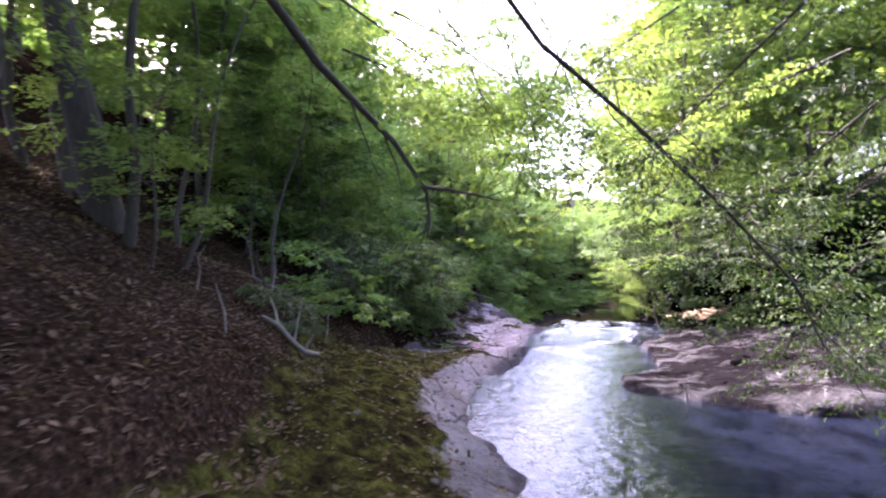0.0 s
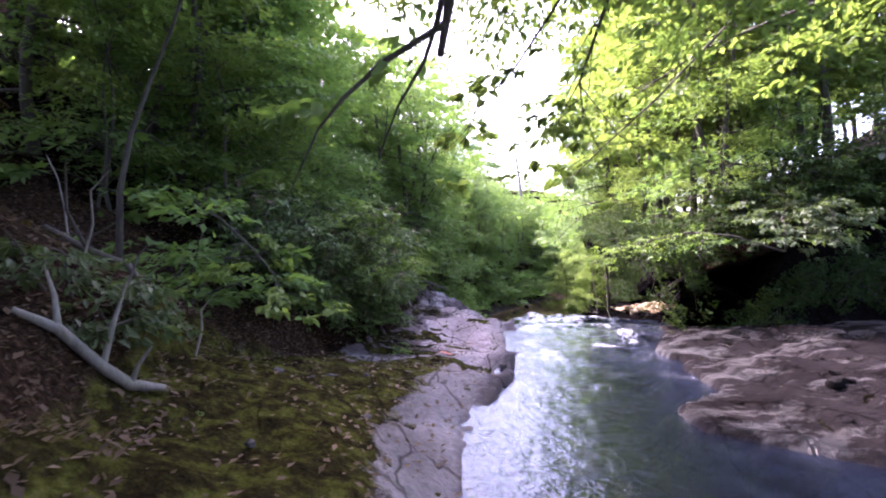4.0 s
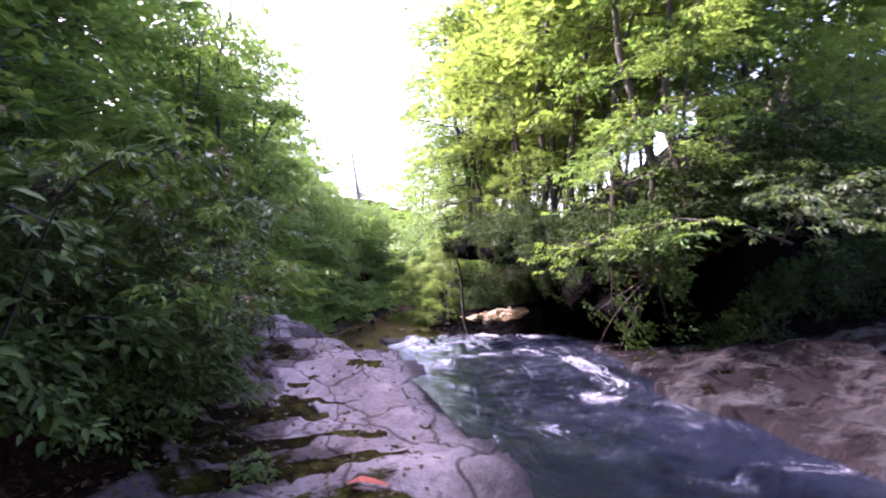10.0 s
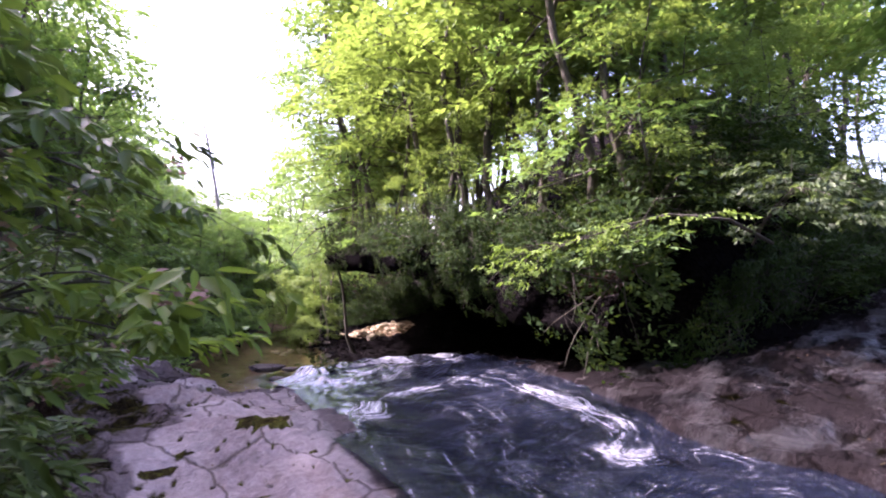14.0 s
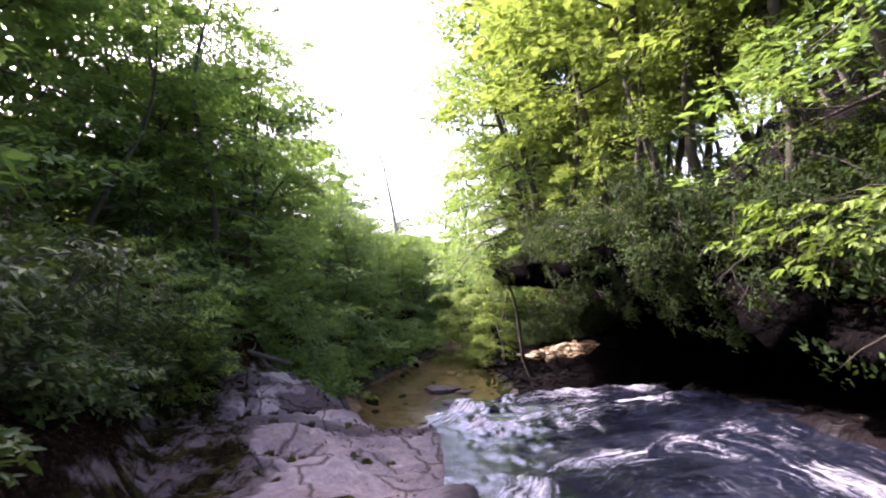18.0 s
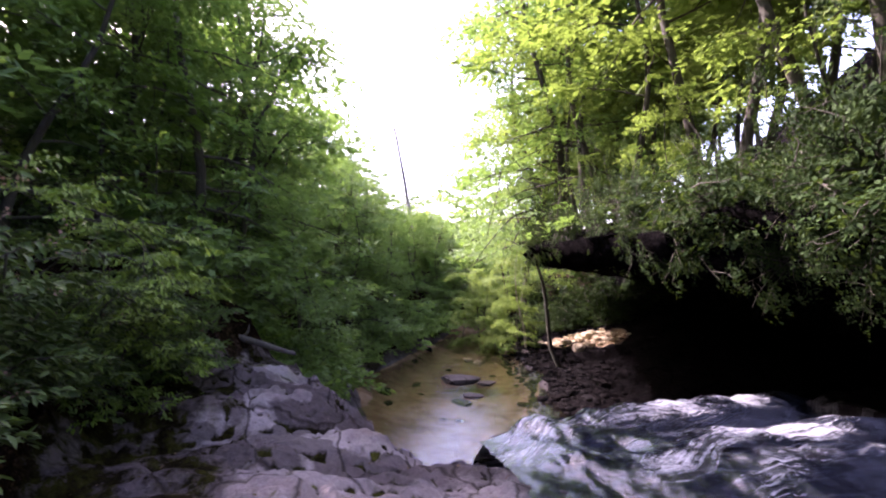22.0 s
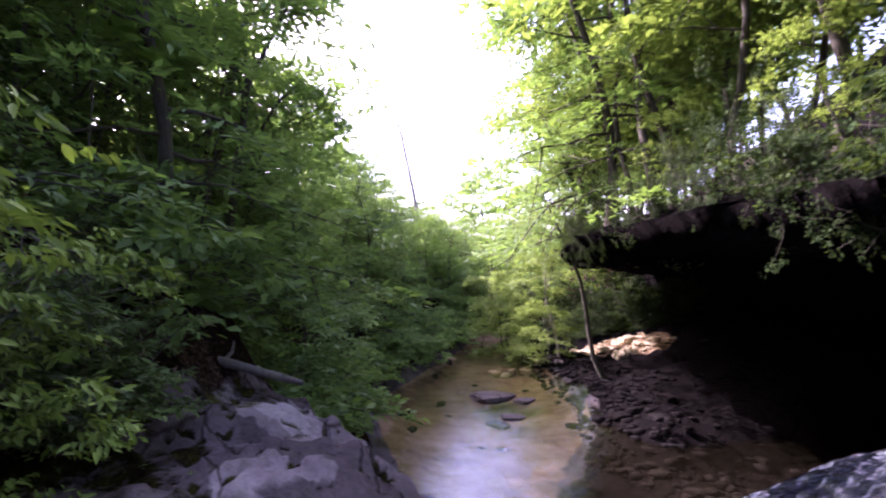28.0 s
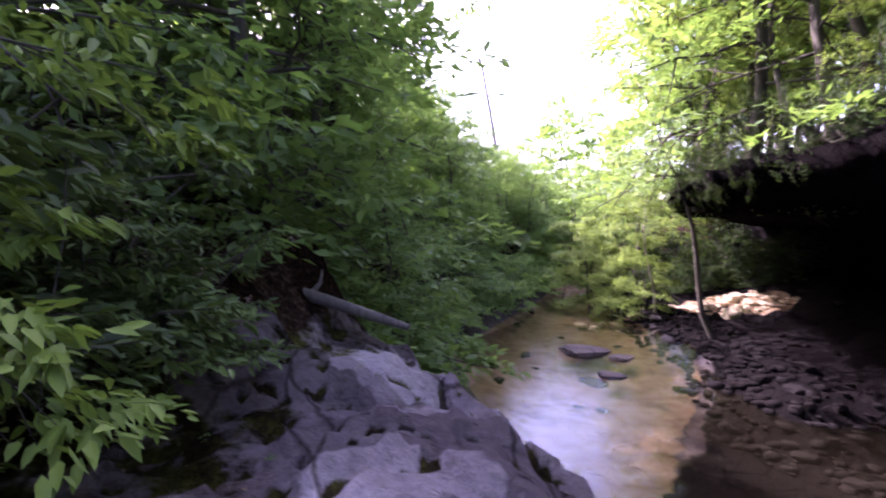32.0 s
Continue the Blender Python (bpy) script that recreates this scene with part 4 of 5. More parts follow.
strew(maple, "broadleaf trees on the walked bank", left_spots(11, 24, 2.2, 2.6, 4.6) + left_spots(11, 24, 3.0, 4.0, 5.5) + left_spots(27, 58, 2.6, 1.6, 3.0) + left_spots(12, 60, 3.6, 5.5, 7.5), 9.3, 3.6, 0.9, 1.25)
strew(hemlock, "hemlocks on the walked bank", left_spots(11, 24, 2.6, 3.6, 5.5) + left_spots(24, 48, 3.0, 2.0, 4.5), 10.2, 3.0, 0.95, 1.4)
strew(beech, "slender trees on the near slope", left_spots(-3, 12, 3.2, 2.6, 4.5) + left_spots(-3, 12, 3.0, 5.0, 8.0), 12.3, 3.4, 0.75, 1.1)
strew(sapling, "saplings", left_spots(1, 12, 1.6, 1.2, 3.5) + [(15.6, 43.0), (16.6, 45), (18, 47), (14.6, 45.5)], 6.2, 1.8, 0.6, 0.9)
# The last spots are an unseen ring behind the start, added to block skylight.
strew(wood, "forest trees on the near slope", [(-4.5, 23), (-6, 17), (-3, 27.2), (-7, 20.5), (-6.5, 24.5), (-8.5, 15.5), (-5.6, 19), (-5, 14.6), (-5.2, 16.8)] + left_spots(11, 75, 4.0, 7.5, 10) + left_spots(13, 85, 7.0, 12, 16) + left_spots(-14, 11, 5.0, 17, 24) + [(-6 + 5.2 * i + rng.uniform(-1.5, 1.5), -9 - 5.5 * j + rng.uniform(-1.5, 1.5)) for j in range(2) for i in range(7)], 15.4, 4.6, 0.85, 1.2)

bare = make_tree("forest_tree", "dark bare-stemmed tree with a thin high crown on the slope", 8, 12.0, 0.62, 2.6, 9, 5, 0.24, LEAF_MID, BARK, 0.085, 0.55, 0.4)
strew(bare, "bare-stemmed trees on the near slope", left_spots(2, 16, 1.5, 2.0, 4.5) + left_spots(0, 16, 1.7, 4.5, 9.0), 12.3, 2.6, 0.7, 1.1, 0.15)

rim = [(ax + (bx - ax) * k, ay + (by - ay) * k) for (ax, ay, _), (bx, by, _) in zip(LIPS[:-1], LIPS[1:]) for k in (0.0, 0.33, 0.66)]
rlaurel = make_shrub("evergreen_bush", "evergreen bush with glossy leaves hanging over the far bank", 13, 2.2, 1.4, 9, 4, 0.13, LEAF_SHADED, 0.46, 0.35, 0.26)
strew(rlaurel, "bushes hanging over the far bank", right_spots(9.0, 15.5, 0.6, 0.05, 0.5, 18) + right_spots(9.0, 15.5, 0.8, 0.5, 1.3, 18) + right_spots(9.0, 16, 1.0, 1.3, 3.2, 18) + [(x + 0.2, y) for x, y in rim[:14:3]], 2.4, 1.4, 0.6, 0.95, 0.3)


def hang(ob, group, spots, low, high):
    """Copies of a bush rooted at places (x, y, z) and leaning out over the edge, towards the creek."""
    for i, (x, y, z, ox, oy) in enumerate(spots):
        turn = Vector((ox, oy, rng.uniform(-0.55, 0.1))).to_track_quat("Z", "Y").to_matrix().to_4x4()
        m = Matrix.Translation((x, y, z)) @ turn @ pose(0, 0, 0, 0, 0, rng.uniform(0, 360)) @ Matrix.Scale(rng.uniform(low, high), 4)
        if i == 0:
            ob.matrix_basis = m
            tagged(ob, group=group)
        else:
            copy_thing(ob, m)


path_laurel = variant(laurel, "tall evergreen bush with dark leaves beside the rock slab")
for i, (x, y, sc) in enumerate([(-1.5, 11.4, 1.0), (-2.1, 10.9, 0.95), (-1.05, 12.3, 0.95)]):
    m = pose(x, y, spot(x, y) - 0.1, 0, 0, 140 * i) @ Matrix.Scale(sc, 4)
    if i:
        copy_thing(path_laurel, m)
    else:
        path_laurel.matrix_basis = m
        tagged(path_laurel, group="tall laurels beside the slab")
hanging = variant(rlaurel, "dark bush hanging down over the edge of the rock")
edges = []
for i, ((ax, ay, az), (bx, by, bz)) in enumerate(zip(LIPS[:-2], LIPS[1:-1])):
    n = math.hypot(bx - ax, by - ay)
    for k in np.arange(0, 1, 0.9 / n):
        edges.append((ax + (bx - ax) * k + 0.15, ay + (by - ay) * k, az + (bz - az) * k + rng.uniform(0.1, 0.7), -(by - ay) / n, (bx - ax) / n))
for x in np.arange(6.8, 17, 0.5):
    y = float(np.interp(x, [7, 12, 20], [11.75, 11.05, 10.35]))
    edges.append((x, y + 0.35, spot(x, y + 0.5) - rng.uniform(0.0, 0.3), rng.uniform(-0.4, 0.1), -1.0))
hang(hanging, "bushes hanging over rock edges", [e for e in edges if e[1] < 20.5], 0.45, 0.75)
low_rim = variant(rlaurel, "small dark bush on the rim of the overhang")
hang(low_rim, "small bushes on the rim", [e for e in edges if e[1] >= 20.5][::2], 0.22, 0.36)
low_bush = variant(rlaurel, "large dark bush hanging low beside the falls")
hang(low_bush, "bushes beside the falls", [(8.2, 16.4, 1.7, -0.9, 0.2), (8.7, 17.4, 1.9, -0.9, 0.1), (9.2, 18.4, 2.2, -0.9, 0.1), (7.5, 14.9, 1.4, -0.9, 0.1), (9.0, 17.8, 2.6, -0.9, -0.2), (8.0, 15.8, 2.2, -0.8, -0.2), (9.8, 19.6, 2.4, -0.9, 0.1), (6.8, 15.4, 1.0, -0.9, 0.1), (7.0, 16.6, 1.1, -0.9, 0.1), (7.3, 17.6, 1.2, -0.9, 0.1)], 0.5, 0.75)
spray = make_shrub("hemlock_spray", "feathery hemlock twigs drooping over the rock edge", 14, 0.9, 1.3, 6, 7, 0.075, LEAF_SHADED, 0.46, 0.15, 0.16)
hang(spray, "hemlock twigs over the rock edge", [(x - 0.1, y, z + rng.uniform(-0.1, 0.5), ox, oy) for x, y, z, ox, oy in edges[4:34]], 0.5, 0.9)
over_pool = variant(hemlock, "hemlock leaning from the rock edge over the pool")
for i, (x, y, z, sc) in enumerate([(10.9, 28.0, 2.2, 1.25), (12.0, 30.6, 2.2, 1.15), (10.6, 25.6, 2.55, 0.8), (13.8, 33.2, 1.7, 1.1)]):
    m = pose(x, y, z, 0, -7, 100 * i) @ Matrix.Scale(sc, 4)
    if i:
        copy_thing(over_pool, m)
    else:
        over_pool.matrix_basis = m
        tagged(over_pool, group="hemlocks leaning over the pool")
leaning = variant(maple, "broadleaf tree leaning out over the slab")
for i, (x, y, tip, sc) in enumerate([(-1.8, 21.6, 14, 0.7), (-1.4, 23.8, 12, 0.75)]):
    m = pose(x, y, spot(x, y) - 0.1, 0, tip, 0) @ pose(0, 0, 0, 0, 0, 130 * i) @ Matrix.Scale(sc, 4)
    if i:
        copy_thing(leaning, m)
    else:
        leaning.matrix_basis = m
        tagged(leaning, group="trees leaning over the slab")
edge_tree = variant(hemlock, "hemlock leaning from the bank over the pool's edge")
for i, (x, y, sc) in enumerate([(0.3, 28.6, 0.85), (0.9, 31.2, 0.95), (1.7, 34.4, 0.9), (-0.6, 25.6, 0.9), (-1.2, 28.4, 1.3), (-1.2, 24.0, 1.0)]):
    m = pose(x, y, spot(x, y) - 0.1, 0, 5, 95 * i) @ Matrix.Scale(sc, 4)
    if i:
        copy_thing(edge_tree, m)
    else:
        edge_tree.matrix_basis = m
        tagged(edge_tree, group="hemlocks along the pool's near edge")
# Added bushes that stand in for the dark of the cave's far end.
shade_bush = variant(rlaurel, "evergreen bush added to darken the cave's far end")
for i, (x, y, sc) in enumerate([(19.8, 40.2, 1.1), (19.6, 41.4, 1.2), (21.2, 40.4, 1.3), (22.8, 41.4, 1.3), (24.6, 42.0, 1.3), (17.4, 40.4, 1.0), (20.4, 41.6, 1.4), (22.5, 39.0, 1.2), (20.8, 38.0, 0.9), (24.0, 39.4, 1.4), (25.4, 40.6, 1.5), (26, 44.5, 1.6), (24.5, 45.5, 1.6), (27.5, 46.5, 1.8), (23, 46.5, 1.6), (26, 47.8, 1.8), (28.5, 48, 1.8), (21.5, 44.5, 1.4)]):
    m = pose(x, y, spot(x, y) - 0.1, 0, 0, 77 * i) @ Matrix.Scale(sc, 4)
    if i:
        copy_thing(shade_bush, m)
    else:
        shade_bush.matrix_basis = m
        tagged(shade_bush, group="bushes behind the boulders")
rleafy = make_shrub("leafy_bush", "leafy dark green bush on top of the far bank", 16, 1.9, 1.3, 8, 3, 0.15, LEAF_DARK, 0.46, 0.2, 0.24)
strew(rleafy, "leafy bushes on the far bank", right_spots(8.0, 14, 0.8, 0.1, 0.7, 20) + right_spots(8.0, 14, 1.0, 0.7, 1.6, 20) + right_spots(9.0, 16, 1.3, 0.8, 2.4, 20) + [(x + 0.6, y - 0.1) for x, y in rim[:12:2]] + [(19 + 1.3 * i, 39.5 + 1.1 * (i % 3)) for i in range(7)] + [(12 + 1.5 * i, 50 + 2.5 * (i % 4)) for i in range(12)] + [(14 + 2.0 * i, 62 + 3 * (i % 3)) for i in range(10)], 2.0, 1.4, 0.5, 0.8)
rmaple = variant(maple, "broadleaf tree with dense leaves on the far slope")
strew(rmaple, "broadleaf trees on the far slope", right_spots(9.0, 16, 3.6, 2.6, 5.0, 24), 9.3, 3.2, 0.5, 0.8)
rbeech = variant(beech, "tall tree with sunlit yellow-green leaves on the far slope")
strew(rbeech, "trees on the far slope", right_spots(6.0, 15, 2.2, 4.0, 9.0, 32) + right_spots(9.0, 16, 2.4, 3.0, 7.0, 26) + [(x + 1.2, y - 0.4) for x, y in rim[3::2]] + [(x + 3.6, y - 1.0) for x, y in rim[4::2]] + [(x + 6.5, y - 1.0) for x, y in rim[5::3]], 12.3, 3.4, 0.8, 1.1)
rhem = variant(hemlock, "hemlock on the edge of the rock overhang")
strew(rhem, "hemlocks over the cave", [(7.4, 13.0), (8.6, 13.6), (16.0, 34.4), (17.0, 37.6), (19.0, 40.4)], 10.2, 3.0, 0.5, 0.8)
rsap = variant(sapling, "thin young tree with light green leaves on the far bank")
strew(rsap, "saplings on the far bank", right_spots(9.0, 15, 1.8, 0.8, 3.0, 20) + [(x + 0.8, y - 0.2) for x, y in rim[::4]], 6.2, 1.8, 0.6, 1.0)
strew(wood_light, "forest trees on the far slope", right_spots(5, 80, 5.0, 6.0, 9.5, 60) + right_spots(4, 90, 7.0, 11, 16, 70), 15.4, 4.6, 0.85, 1.2)
far_tree = variant(wood, "sunlit far tree closing the valley")
strew(far_tree, "far trees", [(12 + 2.6 * i + rng.uniform(-0.8, 0.8), 50 + 5 * j + rng.uniform(-1.5, 1.5)) for j in range(6) for i in range(6)], 15.4, 4.6, 0.85, 1.1, 0.1, 0.2)
end_tree = variant(maple, "bushy sunlit tree closing the end of the pool")
strew(end_tree, "bushy trees at the end of the pool", [(13 + 2.2 * i + rng.uniform(-0.8, 0.8), 50 + 4 * j + rng.uniform(-1, 1)) for j in range(3) for i in range(6)], 9.3, 3.2, 0.9, 1.25, 0.1, 0.2)
back_tree = variant(wood, "distant forest tree on the hillside")
strew(back_tree, "distant forest trees", [(4 + 6.5 * i + rng.uniform(-2, 2), 80 + 9 * j + rng.uniform(-3, 3)) for j in range(3) for i in range(9)], 15.4, 4.6, 0.9, 1.4, 0.1, 0.2)
pool_tree = variant(beech, "tall tree over the pool with leaves lit from behind")
strew(pool_tree, "tall trees over the pool", [(14.6, 34.2), (15.6, 37.6), (16.4, 41.4), (19.4, 44.5), (18.0, 42.8)], 12.3, 3.4, 1.1, 1.35)
# Mostly unseen trees, overhead and behind, put here to darken the creek.
strew(shade_canopy, "tall trees roofing the creek", [(-3.0, 1.0), (-4.2, 6.0), (-2.8, -4.5), (3.5, -4.0), (8.5, -2.0), (6.0, -9.0), (-1.0, -10.0), (-7, -8), (17.5, 1.0), (12, -8), (18, 8)], 15.4, 5.5, 0.85, 1.15)

# ---------------------------------------------------------------- single trees by the pool
leaner = make_tree("leaning_tree", "thin tree leaning over the pool from a stony shore", 21, 9.0, 0.5, 2.0, 9, 8, 0.17, LEAF_HEMLOCK, BARK, 0.11, 0.35)
leaner.matrix_basis = pose(13.8, 32.2, spot(13.8, 32.2) - 0.05, -6, -13, 0)
thin = make_tree("thin_tree", "thin pale stem on the stony shore", 22, 6.0, 0.55, 1.5, 7, 6, 0.15, LEAF_BRIGHT, BARK_PALE, 0.06)
thin.matrix_basis = pose(14.4, 36.4, spot(14.4, 36.4) - 0.05, 0, -8, 40)
glow = make_tree("sunlit_sapling", "young tree with sunlit yellow-green leaves over the pool", 23, 7.0, 0.05, 2.3, 14, 10, 0.2, LEAF_BRIGHT, BARK, 0.06, 0.5, -0.5, 0.05, 0.4, 0.3)
for i, (x, y, sc) in enumerate([(14.2, 41.0, 0.8), (15.6, 43.6, 0.9), (13.6, 38.6, 0.62), (13.7, 36.4, 0.72)]):
    m = pose(x, y, spot(x, y) - 0.1, 0, -6, 70 * i) @ Matrix.Scale(sc, 4)
    if i:
        copy_thing(glow, m)
    else:
        glow.matrix_basis = m
        tagged(glow, group="sunlit saplings")


def forked_tree():
    """A slender tree on the bank, leaning towards the pool and forking high up."""
    g = np.random.default_rng(27)
    thing = tagged(new("forked_tree"), "slender dark tree leaning over the pool and forking high up", "tree")
    z = spot(0.6, 26.6)
    stem = [(0.6, 26.6, z - 0.3), (0.8, 26.7, z + 1.8), (1.1, 26.8, z + 4.1), (1.35, 27.0, z + 6.2)]
    arms = [[stem[-1], (1.3, 27.1, z + 7.6), (1.5, 27.2, z + 9.0), (1.4, 27.3, z + 10.5)], [stem[-1], (1.8, 27.0, z + 7.2), (2.2, 26.9, z + 8.0), (2.8, 26.8, z + 8.6)], [stem[2], (1.5, 26.6, z + 5.0), (1.9, 26.5, z + 5.7), (2.4, 26.4, z + 6.2)]]
    v, f = tube(stem, [0.1, 0.085, 0.075, 0.06], 9)
    part("trunk", mesh_of("trunk", v, f, BARK, True), thing)
    for arm in arms:
        v, f = tube(arm, [0.05, 0.04, 0.03, 0.012], 7)
        part("limb", mesh_of("limb", v, f, BARK, True), thing)
    pts, ways = crown_points(g, [arms[0], arms[1], arms[2], arms[0][1:], arms[1][1:]], 16, 0.42)
    v, f = leaves(g, pts, 0.15, 0.5, 0.6, 0.3, ways)
    part("crown", mesh_of("crown", v, f, LEAF_MID), thing)


forked_tree()


def snag():
    """A dead pale trunk standing far down the valley."""
    thing = tagged(new("dead_tree"), "pale leafless dead trunk standing far down the valley", "tree")
    x, y = 13.7, 54.0
    z = spot(x, y)
    line = [(x, y, z - 0.3), (x - 0.1, y, z + 5), (x - 0.6, y, z + 8.5), (x - 1.3, y, z + 12.5), (x - 2.0, y, z + 15.5)]
    v, f = tube(line, [0.2, 0.17, 0.14, 0.1, 0.03], 8)
    part("trunk", mesh_of("trunk", v, f, BARK_PALE, True), thing)
    for k, (h, d) in enumerate([(0.55, 1.6), (0.7, -1.2), (0.85, 1.1)]):
        p = Vector(line[2]).lerp(Vector(line[4]), h)
        v, f = tube([p, p + Vector((d * 0.6, 0.2, 0.8)), p + Vector((d, 0.2, 1.9))], [0.07, 0.05, 0.02], 5)
        part("branch", mesh_of("branch", v, f, BARK_PALE, True), thing)


snag()


def bough(name, label, line, radius, side_twigs, seed, size, leaf, per=4, spread=0.14, aspect=0.55, start=0.3, flowers=0):
    """A branch reaching into the air above the creek, with twigs and leaves."""
    g = np.random.default_rng(seed)
    thing = tagged(new(name), label, "branch")
    pts = [np.array(p, float) for p in line]
    n = len(pts)
    v, f = tube(pts, [radius * (1 - 0.75 * i / (n - 1)) for i in range(n)], 8)
    part("limb", mesh_of("limb", v, f, BARK, True), thing)
    lines = []
    for k in range(side_twigs):
        t = start + (1 - start) * (k + g.uniform(0, 0.9)) / side_twigs
        i = min(int(t * (n - 1)), n - 2)
        p = pts[i] + (pts[i + 1] - pts[i]) * (t * (n - 1) - i)
        way = (pts[i + 1] - pts[i]) / np.linalg.norm(pts[i + 1] - pts[i]) * 0.6 + g.normal(0, 0.7, 3) * np.array([1, 1, 0.4])
        sub = [p]
        for q in range(4):
            way = way / np.linalg.norm(way) + g.normal(0, 0.2, 3) + np.array([0, 0, -0.08])
            sub.append(sub[-1] + way * g.uniform(0.1, 0.2))
        lines.append(sub)
        v, f = tube(sub, [radius * 0.3, radius * 0.22, radius * 0.16, radius * 0.1, radius * 0.06], 5)
        part("twig", mesh_of("twig", v, f, BARK, True), thing)
    pts2, ways = crown_points(g, lines, per, spread)
    v, f = leaves(g, pts2, size, aspect, 0.5, 0.45, ways, 0.3, True)
    part("foliage", mesh_of("foliage", v, f, leaf), thing, kind="stuff")
    for k in range(flowers):
        tip = lines[int(g.integers(0, len(lines)))][-1]
        v, f = leaves(g, tip + g.normal(0, 0.022, (22, 3)), 0.028, 0.8, 0.2, -0.3)
        part("blossom", mesh_of("blossom", v, f, FLOWER), thing, "faded brownish-pink flower head")
    return thing


bough("hanging_branch", "dark bare branch hanging over the creek with few leaves", [(-1.9, 1.2, 4.6), (-1.25, 2.3, 3.85), (-0.85, 3.0, 3.3), (-0.45, 3.7, 2.95), (-0.22, 4.2, 2.62), (-0.2, 4.25, 2.36), (-0.22, 4.25, 2.22)], 0.036, 5, 31, 0.06, LEAF_MID, 1, 0.1, 0.55, 0.05)
bough("hanging_branch", "dark thin fork of a bare branch above the creek", [(-0.24, 4.15, 2.66), (-0.02, 4.2, 2.64), (0.2, 4.25, 2.6), (0.45, 4.3, 2.55)], 0.02, 5, 37, 0.06, LEAF_MID, 2)
bough("hanging_branch", "drooping hemlock branch hanging over the pool", [(0.2, 3.4, 4.2), (0.6, 3.2, 3.5), (1.2, 3.15, 2.95), (1.75, 3.1, 2.4), (2.15, 3.0, 1.9), (2.3, 2.95, 1.5)], 0.02, 26, 32, 0.042, LEAF_DARK, 8, 0.13, 0.4, 0.3)
for i, line in enumerate([
    [(-0.9, 4.9, 5.3), (-0.3, 4.7, 4.7), (0.1, 4.55, 4.1), (0.3, 4.5, 3.5), (0.45, 4.45, 2.95)],
    [(-0.2, 5.1, 5.4), (0.3, 4.95, 4.7), (0.6, 4.8, 4.1), (0.75, 4.75, 3.5), (0.9, 4.7, 2.9)],
    [(0.5, 5.2, 5.4), (0.8, 5.0, 4.8), (1.05, 4.9, 4.2), (1.25, 4.85, 3.6), (1.4, 4.8, 3.1)],
    [(-0.6, 5.0, 4.6), (-0.1, 4.9, 4.3), (0.35, 4.8, 3.95), (0.75, 4.75, 3.7), (1.15, 4.7, 3.5)],
]):
    bough("hemlock_branch", "fine hemlock branch drooping in front of the open sky", line, 0.014, 24, 140 + i, 0.045, LEAF_HEMLOCK, 7, 0.15, 0.4, 0.15)
bough("hanging_branch", "thin leafy twigs hanging over the creek", [(1.3, 5.2, 4.4), (1.0, 5.5, 3.7), (0.85, 5.7, 3.1), (0.75, 5.8, 2.7), (0.8, 5.85, 2.5)], 0.016, 12, 33, 0.06, LEAF_BRIGHT, 3, 0.1, 0.5)
bough("hanging_branch", "twig with a few large round leaves overhead", [(0.9, 6.4, 3.6), (0.6, 6.7, 3.1), (0.3, 6.9, 2.75), (0.25, 7.0, 2.5)], 0.012, 5, 38, 0.11, LEAF_BRIGHT, 1, 0.12, 0.75)
bough("hanging_branch", "twig with light green leaves above the water", [(2.4, 6.8, 3.6), (1.9, 7.0, 3.0), (1.5, 7.1, 2.6), (1.2, 7.1, 2.3)], 0.012, 6, 39, 0.11, LEAF_BRIGHT, 1, 0.12, 0.75)
bough("hanging_branch", "leafy branch with large light green leaves above the creek", [(4.6, 5.6, 4.4), (3.6, 6.6, 4.0), (2.7, 7.6, 3.7), (2.2, 8.4, 3.3)], 0.022, 18, 34, 0.08, LEAF_BRIGHT, 5, 0.14, 0.55, 0.02)
bough("hanging_branch", "bough with large yellow-green leaves by the bank", [(-2.6, 9.0, 2.1), (-2.2, 8.7, 1.9), (-1.8, 8.45, 1.6), (-1.5, 8.3, 1.3), (-1.4, 8.2, 1.0)], 0.016, 8, 35, 0.095, LEAF_BRIGHT, 3, 0.1, 0.6)
bough("hanging_branch", "leafy spray reaching out low over the falls", [(6.6, 11.0, 1.7), (5.8, 11.2, 1.95), (5.2, 11.6, 2.0), (4.75, 12.0, 1.85), (4.45, 12.35, 1.7), (4.25, 12.7, 1.6)], 0.022, 22, 36, 0.06, LEAF_FRESH, 3, 0.13, 0.45, 0.3)
for i, line in enumerate([
    [(6.9, 11.3, 1.7), (6.6, 11.0, 2.1), (6.3, 10.7, 2.3), (6.0, 10.4, 2.2)],
    [(7.1, 11.4, 1.8), (7.0, 10.9, 2.3), (6.9, 10.5, 2.5), (6.8, 10.2, 2.3)],
]):
    bough("pale_branch", "branch with pale silvery leaves leaning over the rock shelf", line, 0.016, 18, 90 + i, 0.085, LEAF_PALE, 4, 0.14, 0.42, 0.15)


